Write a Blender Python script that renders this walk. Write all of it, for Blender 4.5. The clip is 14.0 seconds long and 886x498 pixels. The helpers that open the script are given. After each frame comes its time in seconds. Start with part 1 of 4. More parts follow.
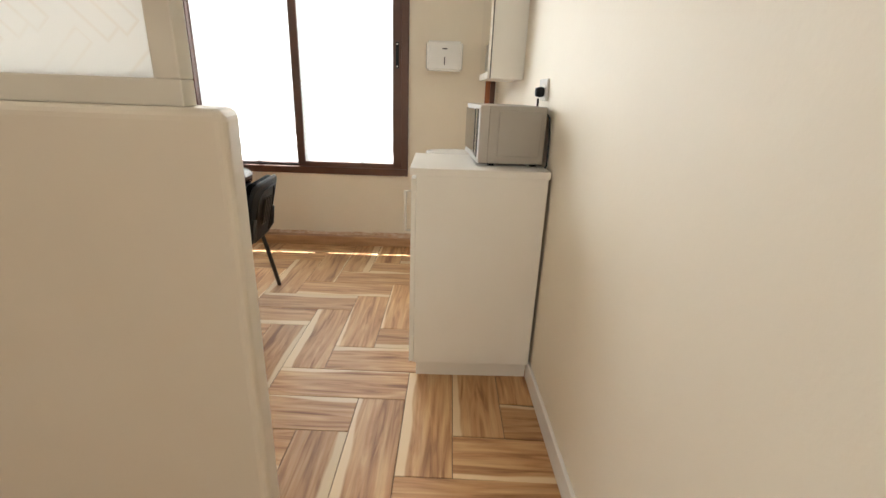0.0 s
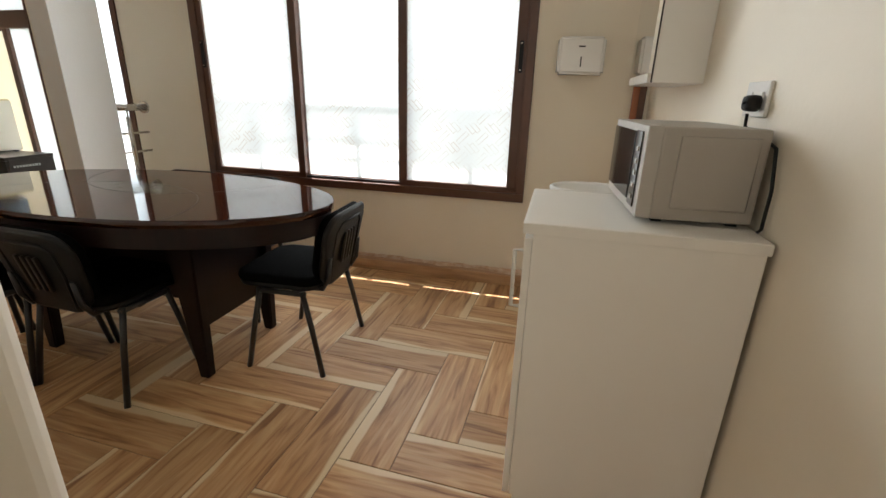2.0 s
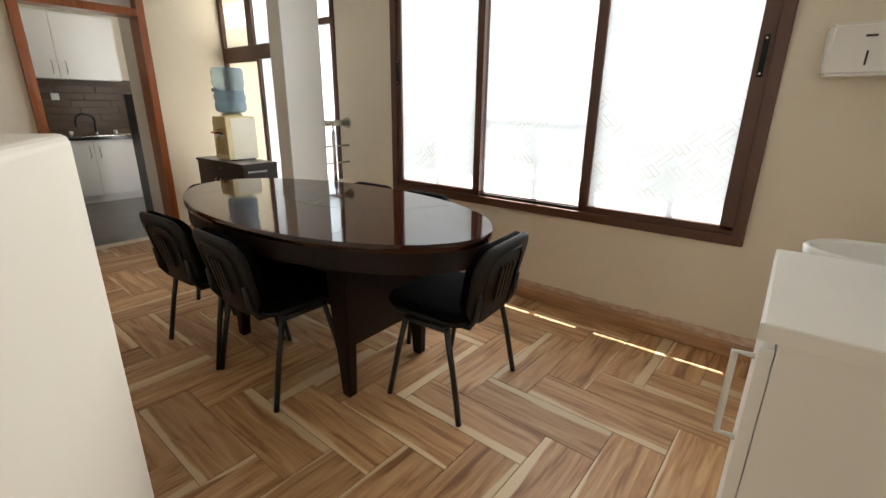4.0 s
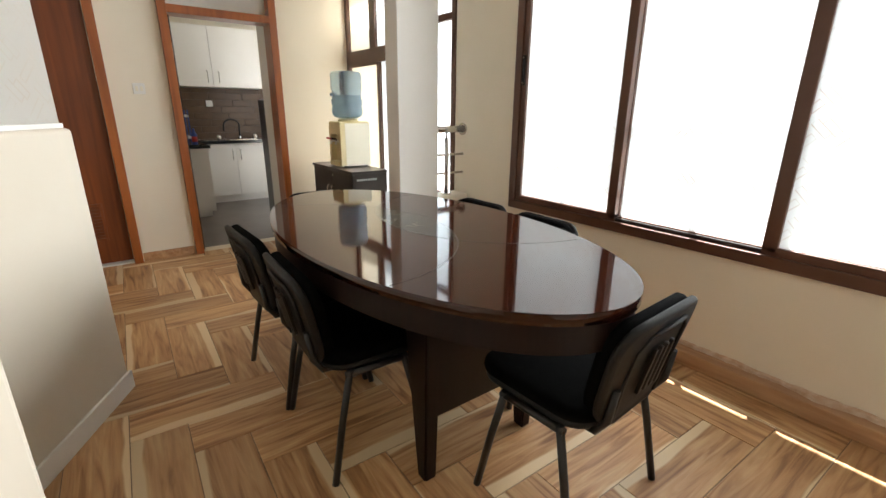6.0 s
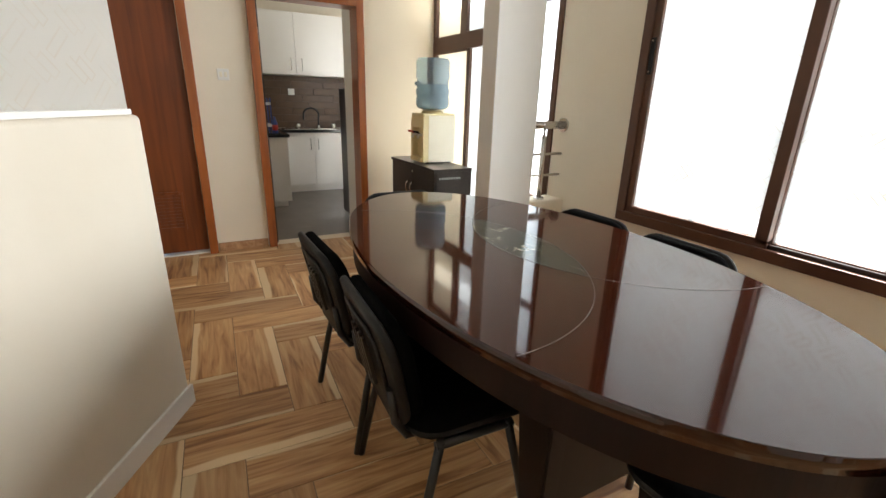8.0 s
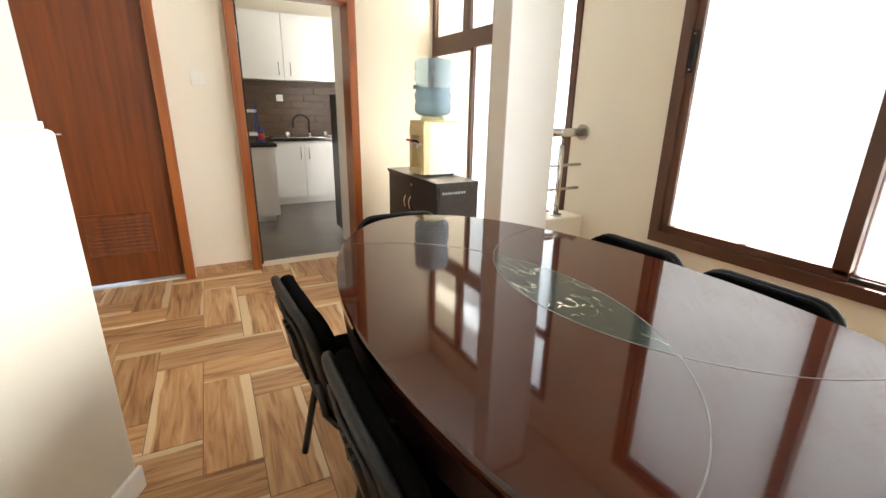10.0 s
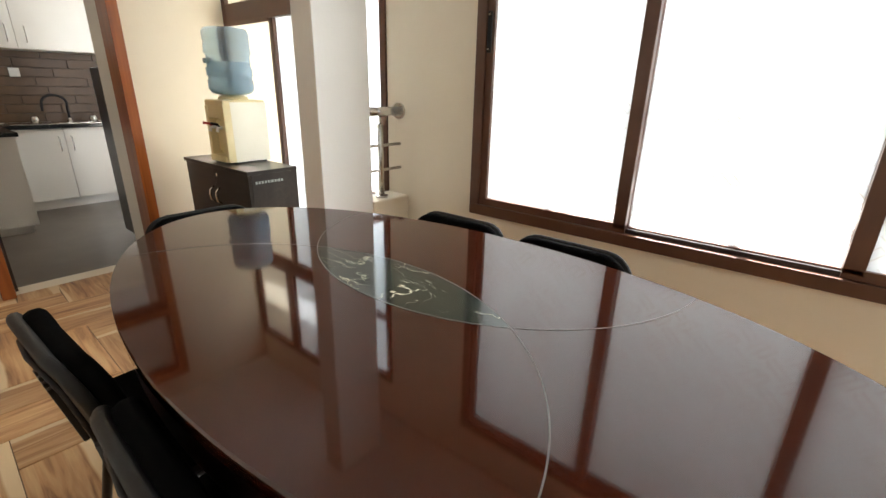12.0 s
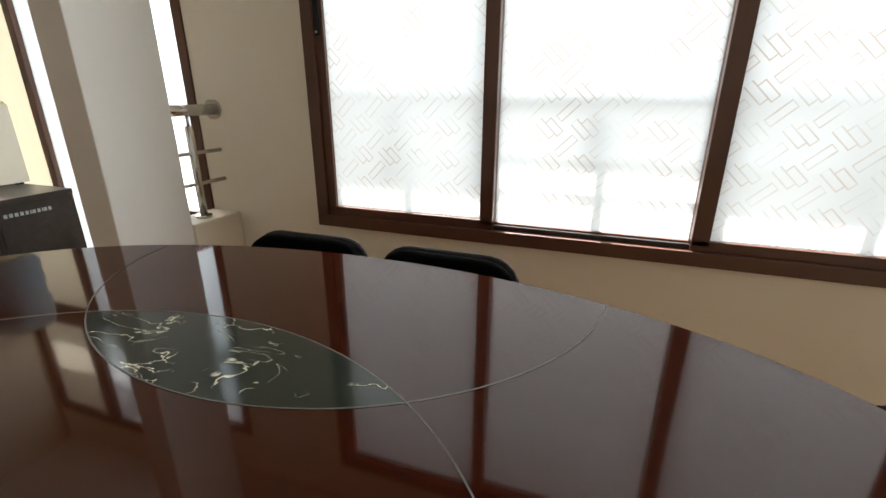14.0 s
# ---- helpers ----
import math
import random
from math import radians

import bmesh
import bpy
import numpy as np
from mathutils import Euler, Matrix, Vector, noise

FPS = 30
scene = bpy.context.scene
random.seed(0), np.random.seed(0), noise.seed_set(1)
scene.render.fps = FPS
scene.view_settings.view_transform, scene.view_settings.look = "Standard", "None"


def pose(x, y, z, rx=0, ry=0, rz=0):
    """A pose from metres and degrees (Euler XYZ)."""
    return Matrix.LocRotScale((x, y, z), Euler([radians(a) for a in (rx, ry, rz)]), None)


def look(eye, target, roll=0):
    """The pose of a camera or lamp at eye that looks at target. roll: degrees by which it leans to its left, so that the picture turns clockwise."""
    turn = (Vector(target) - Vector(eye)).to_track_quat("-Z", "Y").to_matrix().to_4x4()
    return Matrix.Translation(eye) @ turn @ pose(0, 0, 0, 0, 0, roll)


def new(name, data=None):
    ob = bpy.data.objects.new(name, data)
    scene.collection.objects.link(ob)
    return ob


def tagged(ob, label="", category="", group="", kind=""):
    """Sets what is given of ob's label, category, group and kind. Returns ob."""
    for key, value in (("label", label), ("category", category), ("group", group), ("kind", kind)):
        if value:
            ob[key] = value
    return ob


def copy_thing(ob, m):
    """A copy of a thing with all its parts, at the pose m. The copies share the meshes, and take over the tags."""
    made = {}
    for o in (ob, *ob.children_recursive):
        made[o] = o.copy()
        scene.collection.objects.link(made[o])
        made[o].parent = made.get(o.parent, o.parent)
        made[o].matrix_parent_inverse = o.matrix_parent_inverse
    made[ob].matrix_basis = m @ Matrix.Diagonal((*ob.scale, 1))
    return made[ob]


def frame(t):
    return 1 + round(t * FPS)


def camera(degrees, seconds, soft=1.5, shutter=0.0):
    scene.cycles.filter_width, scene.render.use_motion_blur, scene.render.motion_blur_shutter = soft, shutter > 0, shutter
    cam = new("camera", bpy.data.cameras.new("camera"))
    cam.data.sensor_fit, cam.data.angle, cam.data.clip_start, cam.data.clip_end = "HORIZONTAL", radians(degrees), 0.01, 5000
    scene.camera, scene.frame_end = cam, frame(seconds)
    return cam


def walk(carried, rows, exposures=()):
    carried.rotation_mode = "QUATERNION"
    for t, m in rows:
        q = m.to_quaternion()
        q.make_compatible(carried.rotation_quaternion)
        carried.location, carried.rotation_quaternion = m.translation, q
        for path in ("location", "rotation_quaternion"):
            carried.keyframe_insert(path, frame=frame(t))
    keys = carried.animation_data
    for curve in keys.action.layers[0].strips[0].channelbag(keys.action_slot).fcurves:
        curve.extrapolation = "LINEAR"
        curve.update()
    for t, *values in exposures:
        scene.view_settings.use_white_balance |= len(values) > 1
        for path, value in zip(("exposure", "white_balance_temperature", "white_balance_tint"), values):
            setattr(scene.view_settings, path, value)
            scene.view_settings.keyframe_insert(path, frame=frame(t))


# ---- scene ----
cam = camera(89.7, 14.0)
PATH = [
    (0, (-0.13, 0.979, 1.213), (-0.086, 2.868, 0.556), 2.2),
    (0.5, (-0.082, 1.131, 1.223), (-0.199, 3.028, 0.601), 2.2),
    (1, (-0.096, 1.250, 1.212), (-0.367, 3.108, 0.522), 2.0),
    (1.5, (-0.154, 1.462, 1.206), (-0.523, 3.304, 0.519), 2.5),
    (2, (-0.168, 1.605, 1.229), (-0.617, 3.444, 0.582), 1.7),
    (2.5, (-0.18, 1.721, 1.222), (-0.869, 3.499, 0.617), 1.9),
    (3, (-0.163, 1.812, 1.242), (-1.087, 3.481, 0.642), 1.5),
    (5.5, (-0.491, 2.183, 1.223), (-1.896, 3.473, 0.622), 0.6),
    (6, (-0.562, 2.317, 1.225), (-2.091, 3.46, 0.629), 0.5),
    (6.5, (-0.609, 2.366, 1.222), (-2.196, 3.406, 0.589), 0.7),
    (7, (-0.731, 2.401, 1.214), (-2.348, 3.388, 0.572), 1.6),
    (7.5, (-0.875, 2.405, 1.222), (-2.508, 3.37, 0.588), 2.0),
    (8, (-0.966, 2.398, 1.219), (-2.636, 3.3, 0.588), 1.6),
    (10.5, (-1.391, 2.573, 1.219), (-3.051, 3.517, 0.624), 0.7),
    (11, (-1.414, 2.601, 1.204), (-2.956, 3.721, 0.598), 0.5),
    (11.5, (-1.403, 2.606, 1.204), (-2.758, 3.92, 0.543), 0.3),
    (12, (-1.391, 2.609, 1.206), (-2.574, 4.074, 0.535), 1.3),
    (12.5, (-1.404, 2.615, 1.208), (-2.406, 4.227, 0.578), 2.8),
    (13, (-1.434, 2.644, 1.205), (-2.282, 4.328, 0.538), 3.4),
    (13.5, (-1.49, 2.726, 1.191), (-2.227, 4.461, 0.521), 2.3),
    (14, (-1.555, 2.838, 1.163), (-2.183, 4.618, 0.502), 0.2),
]
EXPOSURES = [(0.0, 2.87), (1.5, 2.42), (2.5, 2.12), (3.0, 2.1), (5.5, 2.72), (6.5, 2.62), (8.0, 2.67), (10.5, 3.47), (11.5, 3.12), (12.5, 2.67), (14.0, 2.12)]
walk(cam, [(t, look(eye, target, roll)) for t, eye, target, roll in PATH], EXPOSURES)

# ---------- world, sun, exposure ----------
world = bpy.data.worlds.new("sky")
scene.world = world
world.use_nodes = True
wn = world.node_tree
sky = wn.nodes.new("ShaderNodeTexSky")
sky.sky_type = "NISHITA"
sky.sun_disc = False
SUN_DIR = Vector((-0.215, 0.346, 0.9)).normalized()
sky.sun_elevation = math.asin(SUN_DIR.z)
sky.sun_rotation = math.atan2(SUN_DIR.x, SUN_DIR.y)
wn.links.new(sky.outputs[0], wn.nodes["Background"].inputs[0])
wn.nodes["Background"].inputs[1].default_value = 0.05
sun_data = bpy.data.lights.new("sun", "SUN")
sun_data.energy, sun_data.angle, sun_data.color = 5.0, radians(0.5), (1.0, 0.98, 0.96)
sun = new("sun", sun_data)
sun.matrix_world = look(SUN_DIR * 20, (0, 0, 0))


def area_light(name, eye, target, sx, sy, watts, colour):
    d = bpy.data.lights.new(name, "AREA")
    d.shape, d.size, d.size_y, d.energy, d.color = "RECTANGLE", sx, sy, watts, colour
    ob = new(name, d)
    ob.matrix_world = look(eye, target)
    return ob


DAY = (0.93, 0.97, 1.0)
area_light("window_light", (-1.58, 5.45, 1.5), (-1.58, 4.2, 0.65), 3.2, 1.8, 33, DAY)
area_light("stair_window_light", (-3.72, 5.0, 1.5), (-3.72, 0, 1.4), 0.6, 1.8, 5.8, DAY)
area_light("side_window_light", (-4.4, 4.62, 1.3), (-4.4, 0, 1.3), 0.85, 2.0, 2.3, (1.0, 0.96, 0.88))
area_light("kitchen_window_light", (-6.2, 5.0, 1.7), (-6.3, 0, 1.2), 1.0, 1.0, 2.5, DAY)
# added fill from the corridor's south end, where the wall has no opening
area_light("corridor_fill_light", (-0.3, -0.76, 1.6), (-0.3, 4, 1.3), 1.1, 1.6, 2.1, (1.0, 0.93, 0.84))


# ---------- materials ----------
def mat(name, base, rough=0.5, metal=0.0, second=None, scale=6.0, bump=0.0, bump_scale=120.0, coat=0.0, spec=0.5):
    """A surface with large blotches between two colours and fine relief."""
    m = bpy.data.materials.new(name)
    m.use_nodes = True
    nt = m.node_tree
    b = nt.nodes["Principled BSDF"]
    b.inputs["Base Color"].default_value = (*base, 1)
    b.inputs["Roughness"].default_value = rough
    b.inputs["Metallic"].default_value = metal
    b.inputs["Coat Weight"].default_value = coat
    b.inputs["Coat Roughness"].default_value = 0.045
    b.inputs["Specular IOR Level"].default_value = spec
    tc = nt.nodes.new("ShaderNodeTexCoord")
    if second:
        n = nt.nodes.new("ShaderNodeTexNoise")
        n.inputs["Scale"].default_value, n.inputs["Detail"].default_value = scale, 6
        r = nt.nodes.new("ShaderNodeValToRGB")
        r.color_ramp.elements[0].position, r.color_ramp.elements[1].position = 0.35, 0.68
        r.color_ramp.elements[0].color, r.color_ramp.elements[1].color = (*base, 1), (*second, 1)
        nt.links.new(tc.outputs["Object"], n.inputs["Vector"])
        nt.links.new(n.outputs["Fac"], r.inputs["Fac"])
        nt.links.new(r.outputs["Color"], b.inputs["Base Color"])
    if bump:
        n2 = nt.nodes.new("ShaderNodeTexNoise")
        n2.inputs["Scale"].default_value, n2.inputs["Detail"].default_value = bump_scale, 4
        bp = nt.nodes.new("ShaderNodeBump")
        bp.inputs["Strength"].default_value, bp.inputs["Distance"].default_value = bump, 0.004
        nt.links.new(tc.outputs["Object"], n2.inputs["Vector"])
        nt.links.new(n2.outputs["Fac"], bp.inputs["Height"])
        nt.links.new(bp.outputs["Normal"], b.inputs["Normal"])
    return m


def wood(name, dark, light, stretch, rough=0.35, coat=0.0, relief=0.12):
    """Streaks along one axis: stretch is the noise scale along x, y and z."""
    m = mat(name, light, rough, coat=coat)
    nt = m.node_tree
    b = nt.nodes["Principled BSDF"]
    tc = nt.nodes.new("ShaderNodeTexCoord")
    mp = nt.nodes.new("ShaderNodeMapping")
    mp.inputs["Scale"].default_value = stretch
    n = nt.nodes.new("ShaderNodeTexNoise")
    n.inputs["Scale"].default_value, n.inputs["Detail"].default_value, n.inputs["Distortion"].default_value = 1.0, 8, 0.6
    r = nt.nodes.new("ShaderNodeValToRGB")
    r.color_ramp.elements[0].position, r.color_ramp.elements[1].position = 0.3, 0.7
    r.color_ramp.elements[0].color, r.color_ramp.elements[1].color = (*dark, 1), (*light, 1)
    nt.links.new(tc.outputs["Object"], mp.inputs["Vector"])
    nt.links.new(mp.outputs["Vector"], n.inputs["Vector"])
    nt.links.new(n.outputs["Fac"], r.inputs["Fac"])
    nt.links.new(r.outputs["Color"], b.inputs["Base Color"])
    bp = nt.nodes.new("ShaderNodeBump")
    bp.inputs["Strength"].default_value, bp.inputs["Distance"].default_value = relief, 0.002
    nt.links.new(n.outputs["Fac"], bp.inputs["Height"])
    nt.links.new(bp.outputs["Normal"], b.inputs["Normal"])
    return m


def tile_material():
    """Wood-look porcelain: heartwood streaks, a pale sapwood band along one edge, each tile shifted by its own random number."""
    m = bpy.data.materials.new("wood_tile")
    m.use_nodes = True
    nt = m.node_tree
    N, L = nt.nodes.new, nt.links.new
    b = nt.nodes["Principled BSDF"]
    tc, oi = N("ShaderNodeTexCoord"), N("ShaderNodeObjectInfo")
    mul = N("ShaderNodeVectorMath")
    mul.operation = "MULTIPLY"
    mul.inputs[1].default_value = (37.0, 53.0, 71.0)
    L(oi.outputs["Random"], mul.inputs[0])
    add = N("ShaderNodeVectorMath")
    L(tc.outputs["Object"], add.inputs[0])
    L(mul.outputs[0], add.inputs[1])

    def streaks(sx, sy, detail, dist):
        mp = N("ShaderNodeMapping")
        mp.inputs["Scale"].default_value = (sx, sy, 1)
        n = N("ShaderNodeTexNoise")
        n.inputs["Scale"].default_value, n.inputs["Detail"].default_value, n.inputs["Distortion"].default_value = 1, detail, dist
        L(add.outputs[0], mp.inputs["Vector"])
        L(mp.outputs[0], n.inputs["Vector"])
        return n
    coarse, fine = streaks(2.4, 27, 5, 1.1), streaks(5, 95, 6, 0.4)
    wave = streaks(2.2, 3.0, 2, 0.0)
    r = N("ShaderNodeValToRGB")
    e = r.color_ramp.elements
    e[0].position, e[0].color = 0.30, (0.235, 0.10, 0.036, 1)
    e[1].position, e[1].color = 0.68, (0.60, 0.375, 0.185, 1)
    mid = r.color_ramp.elements.new(0.48)
    mid.color = (0.47, 0.25, 0.105, 1)
    L(coarse.outputs["Fac"], r.inputs["Fac"])
    mx = N("ShaderNodeMix")
    mx.data_type, mx.blend_type = "RGBA", "MULTIPLY"
    mx.inputs["Factor"].default_value = 0.32
    fr = N("ShaderNodeValToRGB")
    fr.color_ramp.elements[0].position, fr.color_ramp.elements[0].color = 0.3, (0.55, 0.5, 0.45, 1)
    fr.color_ramp.elements[1].position, fr.color_ramp.elements[1].color = 0.6, (1, 1, 1, 1)
    L(fine.outputs["Fac"], fr.inputs["Fac"])
    L(r.outputs["Color"], mx.inputs[6])
    L(fr.outputs["Color"], mx.inputs[7])
    # pale band: local y plus a slow wave
    sep = N("ShaderNodeSeparateXYZ")
    L(tc.outputs["Object"], sep.inputs[0])
    w = N("ShaderNodeMath")
    w.operation = "MULTIPLY_ADD"
    w.inputs[1].default_value, w.inputs[2].default_value = 0.07, -0.035
    L(wave.outputs["Fac"], w.inputs[0])
    s = N("ShaderNodeMath")
    L(sep.outputs["Y"], s.inputs[0])
    L(w.outputs[0], s.inputs[1])
    k7, fr7, sub = N("ShaderNodeMath"), N("ShaderNodeMath"), N("ShaderNodeMath")
    k7.operation, fr7.operation, sub.operation = "MULTIPLY", "FRACT", "MULTIPLY_ADD"
    k7.inputs[1].default_value, sub.inputs[1].default_value = 7.31, -0.045
    L(oi.outputs["Random"], k7.inputs[0])
    L(k7.outputs[0], fr7.inputs[0])
    L(fr7.outputs[0], sub.inputs[0])
    L(s.outputs[0], sub.inputs[2])
    band = N("ShaderNodeMapRange")
    band.inputs["From Min"].default_value, band.inputs["From Max"].default_value = 0.046, 0.054
    L(sub.outputs[0], band.inputs["Value"])
    mx2 = N("ShaderNodeMix")
    mx2.data_type = "RGBA"
    mx2.inputs[7].default_value = (0.67, 0.50, 0.30, 1)
    L(band.outputs[0], mx2.inputs["Factor"])
    L(mx.outputs[2], mx2.inputs[6])
    # tile to tile tone
    hsv = N("ShaderNodeHueSaturation")
    v = N("ShaderNodeMapRange")
    v.inputs["To Min"].default_value, v.inputs["To Max"].default_value = 0.85, 1.12
    L(oi.outputs["Random"], v.inputs["Value"])
    L(v.outputs[0], hsv.inputs["Value"])
    L(mx2.outputs[2], hsv.inputs["Color"])
    L(hsv.outputs["Color"], b.inputs["Base Color"])
    b.inputs["Roughness"].default_value = 0.42
    bp = N("ShaderNodeBump")
    bp.inputs["Strength"].default_value, bp.inputs["Distance"].default_value = 0.25, 0.0015
    L(fine.outputs["Fac"], bp.inputs["Height"])
    L(bp.outputs["Normal"], b.inputs["Normal"])
    return m


def frosted(name, colour, line, strength):
    """Frosted film on glass: lets light through diffusely; slanted bars with fine outlines are printed on it."""
    m = bpy.data.materials.new(name)
    m.use_nodes = True
    nt = m.node_tree
    N, L = nt.nodes.new, nt.links.new
    nt.nodes.remove(nt.nodes["Principled BSDF"])
    out = nt.nodes["Material Output"]

    def calc(op, a, b=None, c=None):
        n = N("ShaderNodeMath")
        n.operation = op
        for k, v in enumerate((a, b, c)):
            if v is None:
                continue
            if isinstance(v, (int, float)):
                n.inputs[k].default_value = v
            else:
                L(v, n.inputs[k])
        return n.outputs[0]
    tc = N("ShaderNodeTexCoord")
    sep, comb = N("ShaderNodeSeparateXYZ"), N("ShaderNodeCombineXYZ")
    L(tc.outputs["Object"], sep.inputs[0])
    L(sep.outputs["X"], comb.inputs["X"])
    L(sep.outputs["Z"], comb.inputs["Y"])
    cell = 0.092
    u = calc("MULTIPLY", calc("ADD", sep.outputs["X"], sep.outputs["Z"]), 0.7071 / cell)
    v = calc("MULTIPLY", calc("SUBTRACT", sep.outputs["Z"], sep.outputs["X"]), 0.7071 / cell)
    fu, fv = calc("FLOOR", u), calc("FLOOR", v)
    lu, lv = calc("SUBTRACT", calc("SUBTRACT", u, fu), 0.5), calc("SUBTRACT", calc("SUBTRACT", v, fv), 0.5)
    odd = calc("FLOORED_MODULO", calc("ADD", fu, fv), 2.0)

    def bar(a, b, ca, cb, ha, hb):
        """Outline of a bar about (ca, cb) with half sizes ha, hb."""
        d = calc("MAXIMUM", calc("SUBTRACT", calc("ABSOLUTE", calc("SUBTRACT", a, ca)), ha), calc("SUBTRACT", calc("ABSOLUTE", calc("SUBTRACT", b, cb)), hb))
        return calc("MAXIMUM", 0.0, calc("SUBTRACT", 1.0, calc("MULTIPLY", calc("ABSOLUTE", d), 24.0)))
    single = bar(lu, lv, 0.0, 0.0, 0.5, 0.15)
    double = calc("MAXIMUM", bar(lu, lv, -0.15, 0.10, 0.15, 0.42), bar(lu, lv, 0.15, -0.12, 0.15, 0.36))
    ink = calc("ADD", calc("MULTIPLY", single, calc("SUBTRACT", 1.0, odd)), calc("MULTIPLY", double, odd))
    n = N("ShaderNodeTexNoise")
    n.inputs["Scale"].default_value, n.inputs["Detail"].default_value = 5.0, 3
    L(comb.outputs[0], n.inputs["Vector"])
    thr = N("ShaderNodeMapRange")
    thr.inputs["From Min"].default_value, thr.inputs["From Max"].default_value = 0.38, 0.62
    thr.inputs["To Min"].default_value, thr.inputs["To Max"].default_value = 0.15 * strength, strength
    L(n.outputs["Fac"], thr.inputs["Value"])
    mx = N("ShaderNodeMix")
    mx.data_type = "RGBA"
    mx.inputs[6].default_value, mx.inputs[7].default_value = (*colour, 1), (*line, 1)
    L(calc("MULTIPLY", ink, thr.outputs[0]), mx.inputs["Factor"])
    tr, df, gl = N("ShaderNodeBsdfTranslucent"), N("ShaderNodeBsdfDiffuse"), N("ShaderNodeBsdfGlossy")
    for sh in (tr, df):
        L(mx.outputs[2], sh.inputs["Color"])
    gl.inputs["Roughness"].default_value = 0.35
    m1, m2 = N("ShaderNodeMixShader"), N("ShaderNodeMixShader")
    m1.inputs[0].default_value, m2.inputs[0].default_value = 0.3, 0.012
    L(tr.outputs[0], m1.inputs[1])
    L(df.outputs[0], m1.inputs[2])
    L(m1.outputs[0], m2.inputs[1])
    L(gl.outputs[0], m2.inputs[2])
    L(m2.outputs[0], out.inputs["Surface"])
    return m


def marble_material():
    m = mat("dark_marble", (0.02, 0.025, 0.02), 0.1, coat=0.0)
    nt = m.node_tree
    N, L = nt.nodes.new, nt.links.new
    b = nt.nodes["Principled BSDF"]
    tc = N("ShaderNodeTexCoord")
    n = N("ShaderNodeTexNoise")
    n.inputs["Scale"].default_value, n.inputs["Detail"].default_value, n.inputs["Distortion"].default_value = 11.0, 5, 0.8
    mp = N("ShaderNodeMapping")
    mp.inputs["Rotation"].default_value, mp.inputs["Scale"].default_value = (0, 0, radians(35)), (0.6, 1.3, 1)
    L(tc.outputs["Object"], mp.inputs["Vector"])
    L(mp.outputs[0], n.inputs["Vector"])
    r = N("ShaderNodeValToRGB")
    e = r.color_ramp.elements
    e[0].position, e[0].color = 0.493, (0.014, 0.018, 0.013, 1)
    e[1].position, e[1].color = 0.507, (0.014, 0.018, 0.013, 1)
    k = e.new(0.5)
    k.color = (0.62, 0.58, 0.44, 1)
    L(n.outputs["Fac"], r.inputs["Fac"])
    n2 = N("ShaderNodeTexNoise")
    n2.inputs["Scale"].default_value = 9
    L(tc.outputs["Object"], n2.inputs["Vector"])
    th = N("ShaderNodeMapRange")
    th.inputs["From Min"].default_value, th.inputs["From Max"].default_value = 0.45, 0.56
    L(n2.outputs["Fac"], th.inputs["Value"])
    mx = N("ShaderNodeMix")
    mx.data_type = "RGBA"
    mx.inputs[6].default_value = (0.016, 0.02, 0.015, 1)
    L(th.outputs[0], mx.inputs["Factor"])
    L(r.outputs["Color"], mx.inputs[7])
    L(mx.outputs[2], b.inputs["Base Color"])
    return m


WALL = mat("cream_paint", (0.80, 0.72, 0.585), 0.62, second=(0.775, 0.69, 0.555), scale=2.2, bump=0.12, bump_scale=60)
LOWWALL = mat("cream_gloss_paint", (0.70, 0.635, 0.53), 0.6, second=(0.675, 0.605, 0.495), scale=2.5, bump=0.1, bump_scale=45)
WHITEWALL = mat("white_column_paint", (0.82, 0.79, 0.74), 0.45, second=(0.79, 0.755, 0.70), scale=2.0, bump=0.1, bump_scale=60)
CEIL = mat("ceiling_paint", (0.82, 0.80, 0.76), 0.7, second=(0.80, 0.77, 0.72), scale=1.5, bump=0.08)
GROUT = mat("grout", (0.16, 0.10, 0.06), 0.8, second=(0.22, 0.15, 0.09), scale=30)
TILE = tile_material()
ALU = mat("brown_aluminium", (0.085, 0.032, 0.016), 0.38, second=(0.11, 0.042, 0.02), scale=5, bump=0.04, spec=0.6)
DARKALU = mat("dark_gasket", (0.02, 0.012, 0.009), 0.5, second=(0.03, 0.02, 0.015))
FILM = frosted("frosted_film", (0.54, 0.555, 0.55), (0.36, 0.265, 0.19), 0.75)
FILM_PLAIN = frosted("plain_frosted_film", (0.76, 0.80, 0.82), (0.70, 0.72, 0.72), 0.2)
FILM_IN = frosted("frosted_screen", (0.88, 0.87, 0.84), (0.76, 0.66, 0.55), 0.35)
FILM_CREAM = frosted("cream_film", (0.70, 0.665, 0.57), (0.66, 0.61, 0.51), 0.2)
WHITELAM = mat("white_laminate", (0.81, 0.78, 0.72), 0.28, second=(0.78, 0.745, 0.68), scale=1.7, bump=0.03)
WHITEPL = mat("white_plastic", (0.82, 0.80, 0.76), 0.25, second=(0.79, 0.76, 0.71), scale=4)
ALUFRAME = mat("pale_aluminium", (0.66, 0.62, 0.54), 0.4, second=(0.6, 0.56, 0.48), scale=6)
MIRROR = mat("mirror", (0.86, 0.87, 0.86), 0.03, 1.0)
SILVER = mat("silver_paint", (0.38, 0.35, 0.31), 0.42, 0.25, second=(0.35, 0.32, 0.28), scale=4, bump=0.06, bump_scale=300)
SILVERPL = mat("silver_plastic", (0.44, 0.41, 0.37), 0.35, 0.3, second=(0.41, 0.38, 0.34), scale=5)
BLACKGLASS = mat("black_glass", (0.008, 0.007, 0.006), 0.06, coat=0.5)
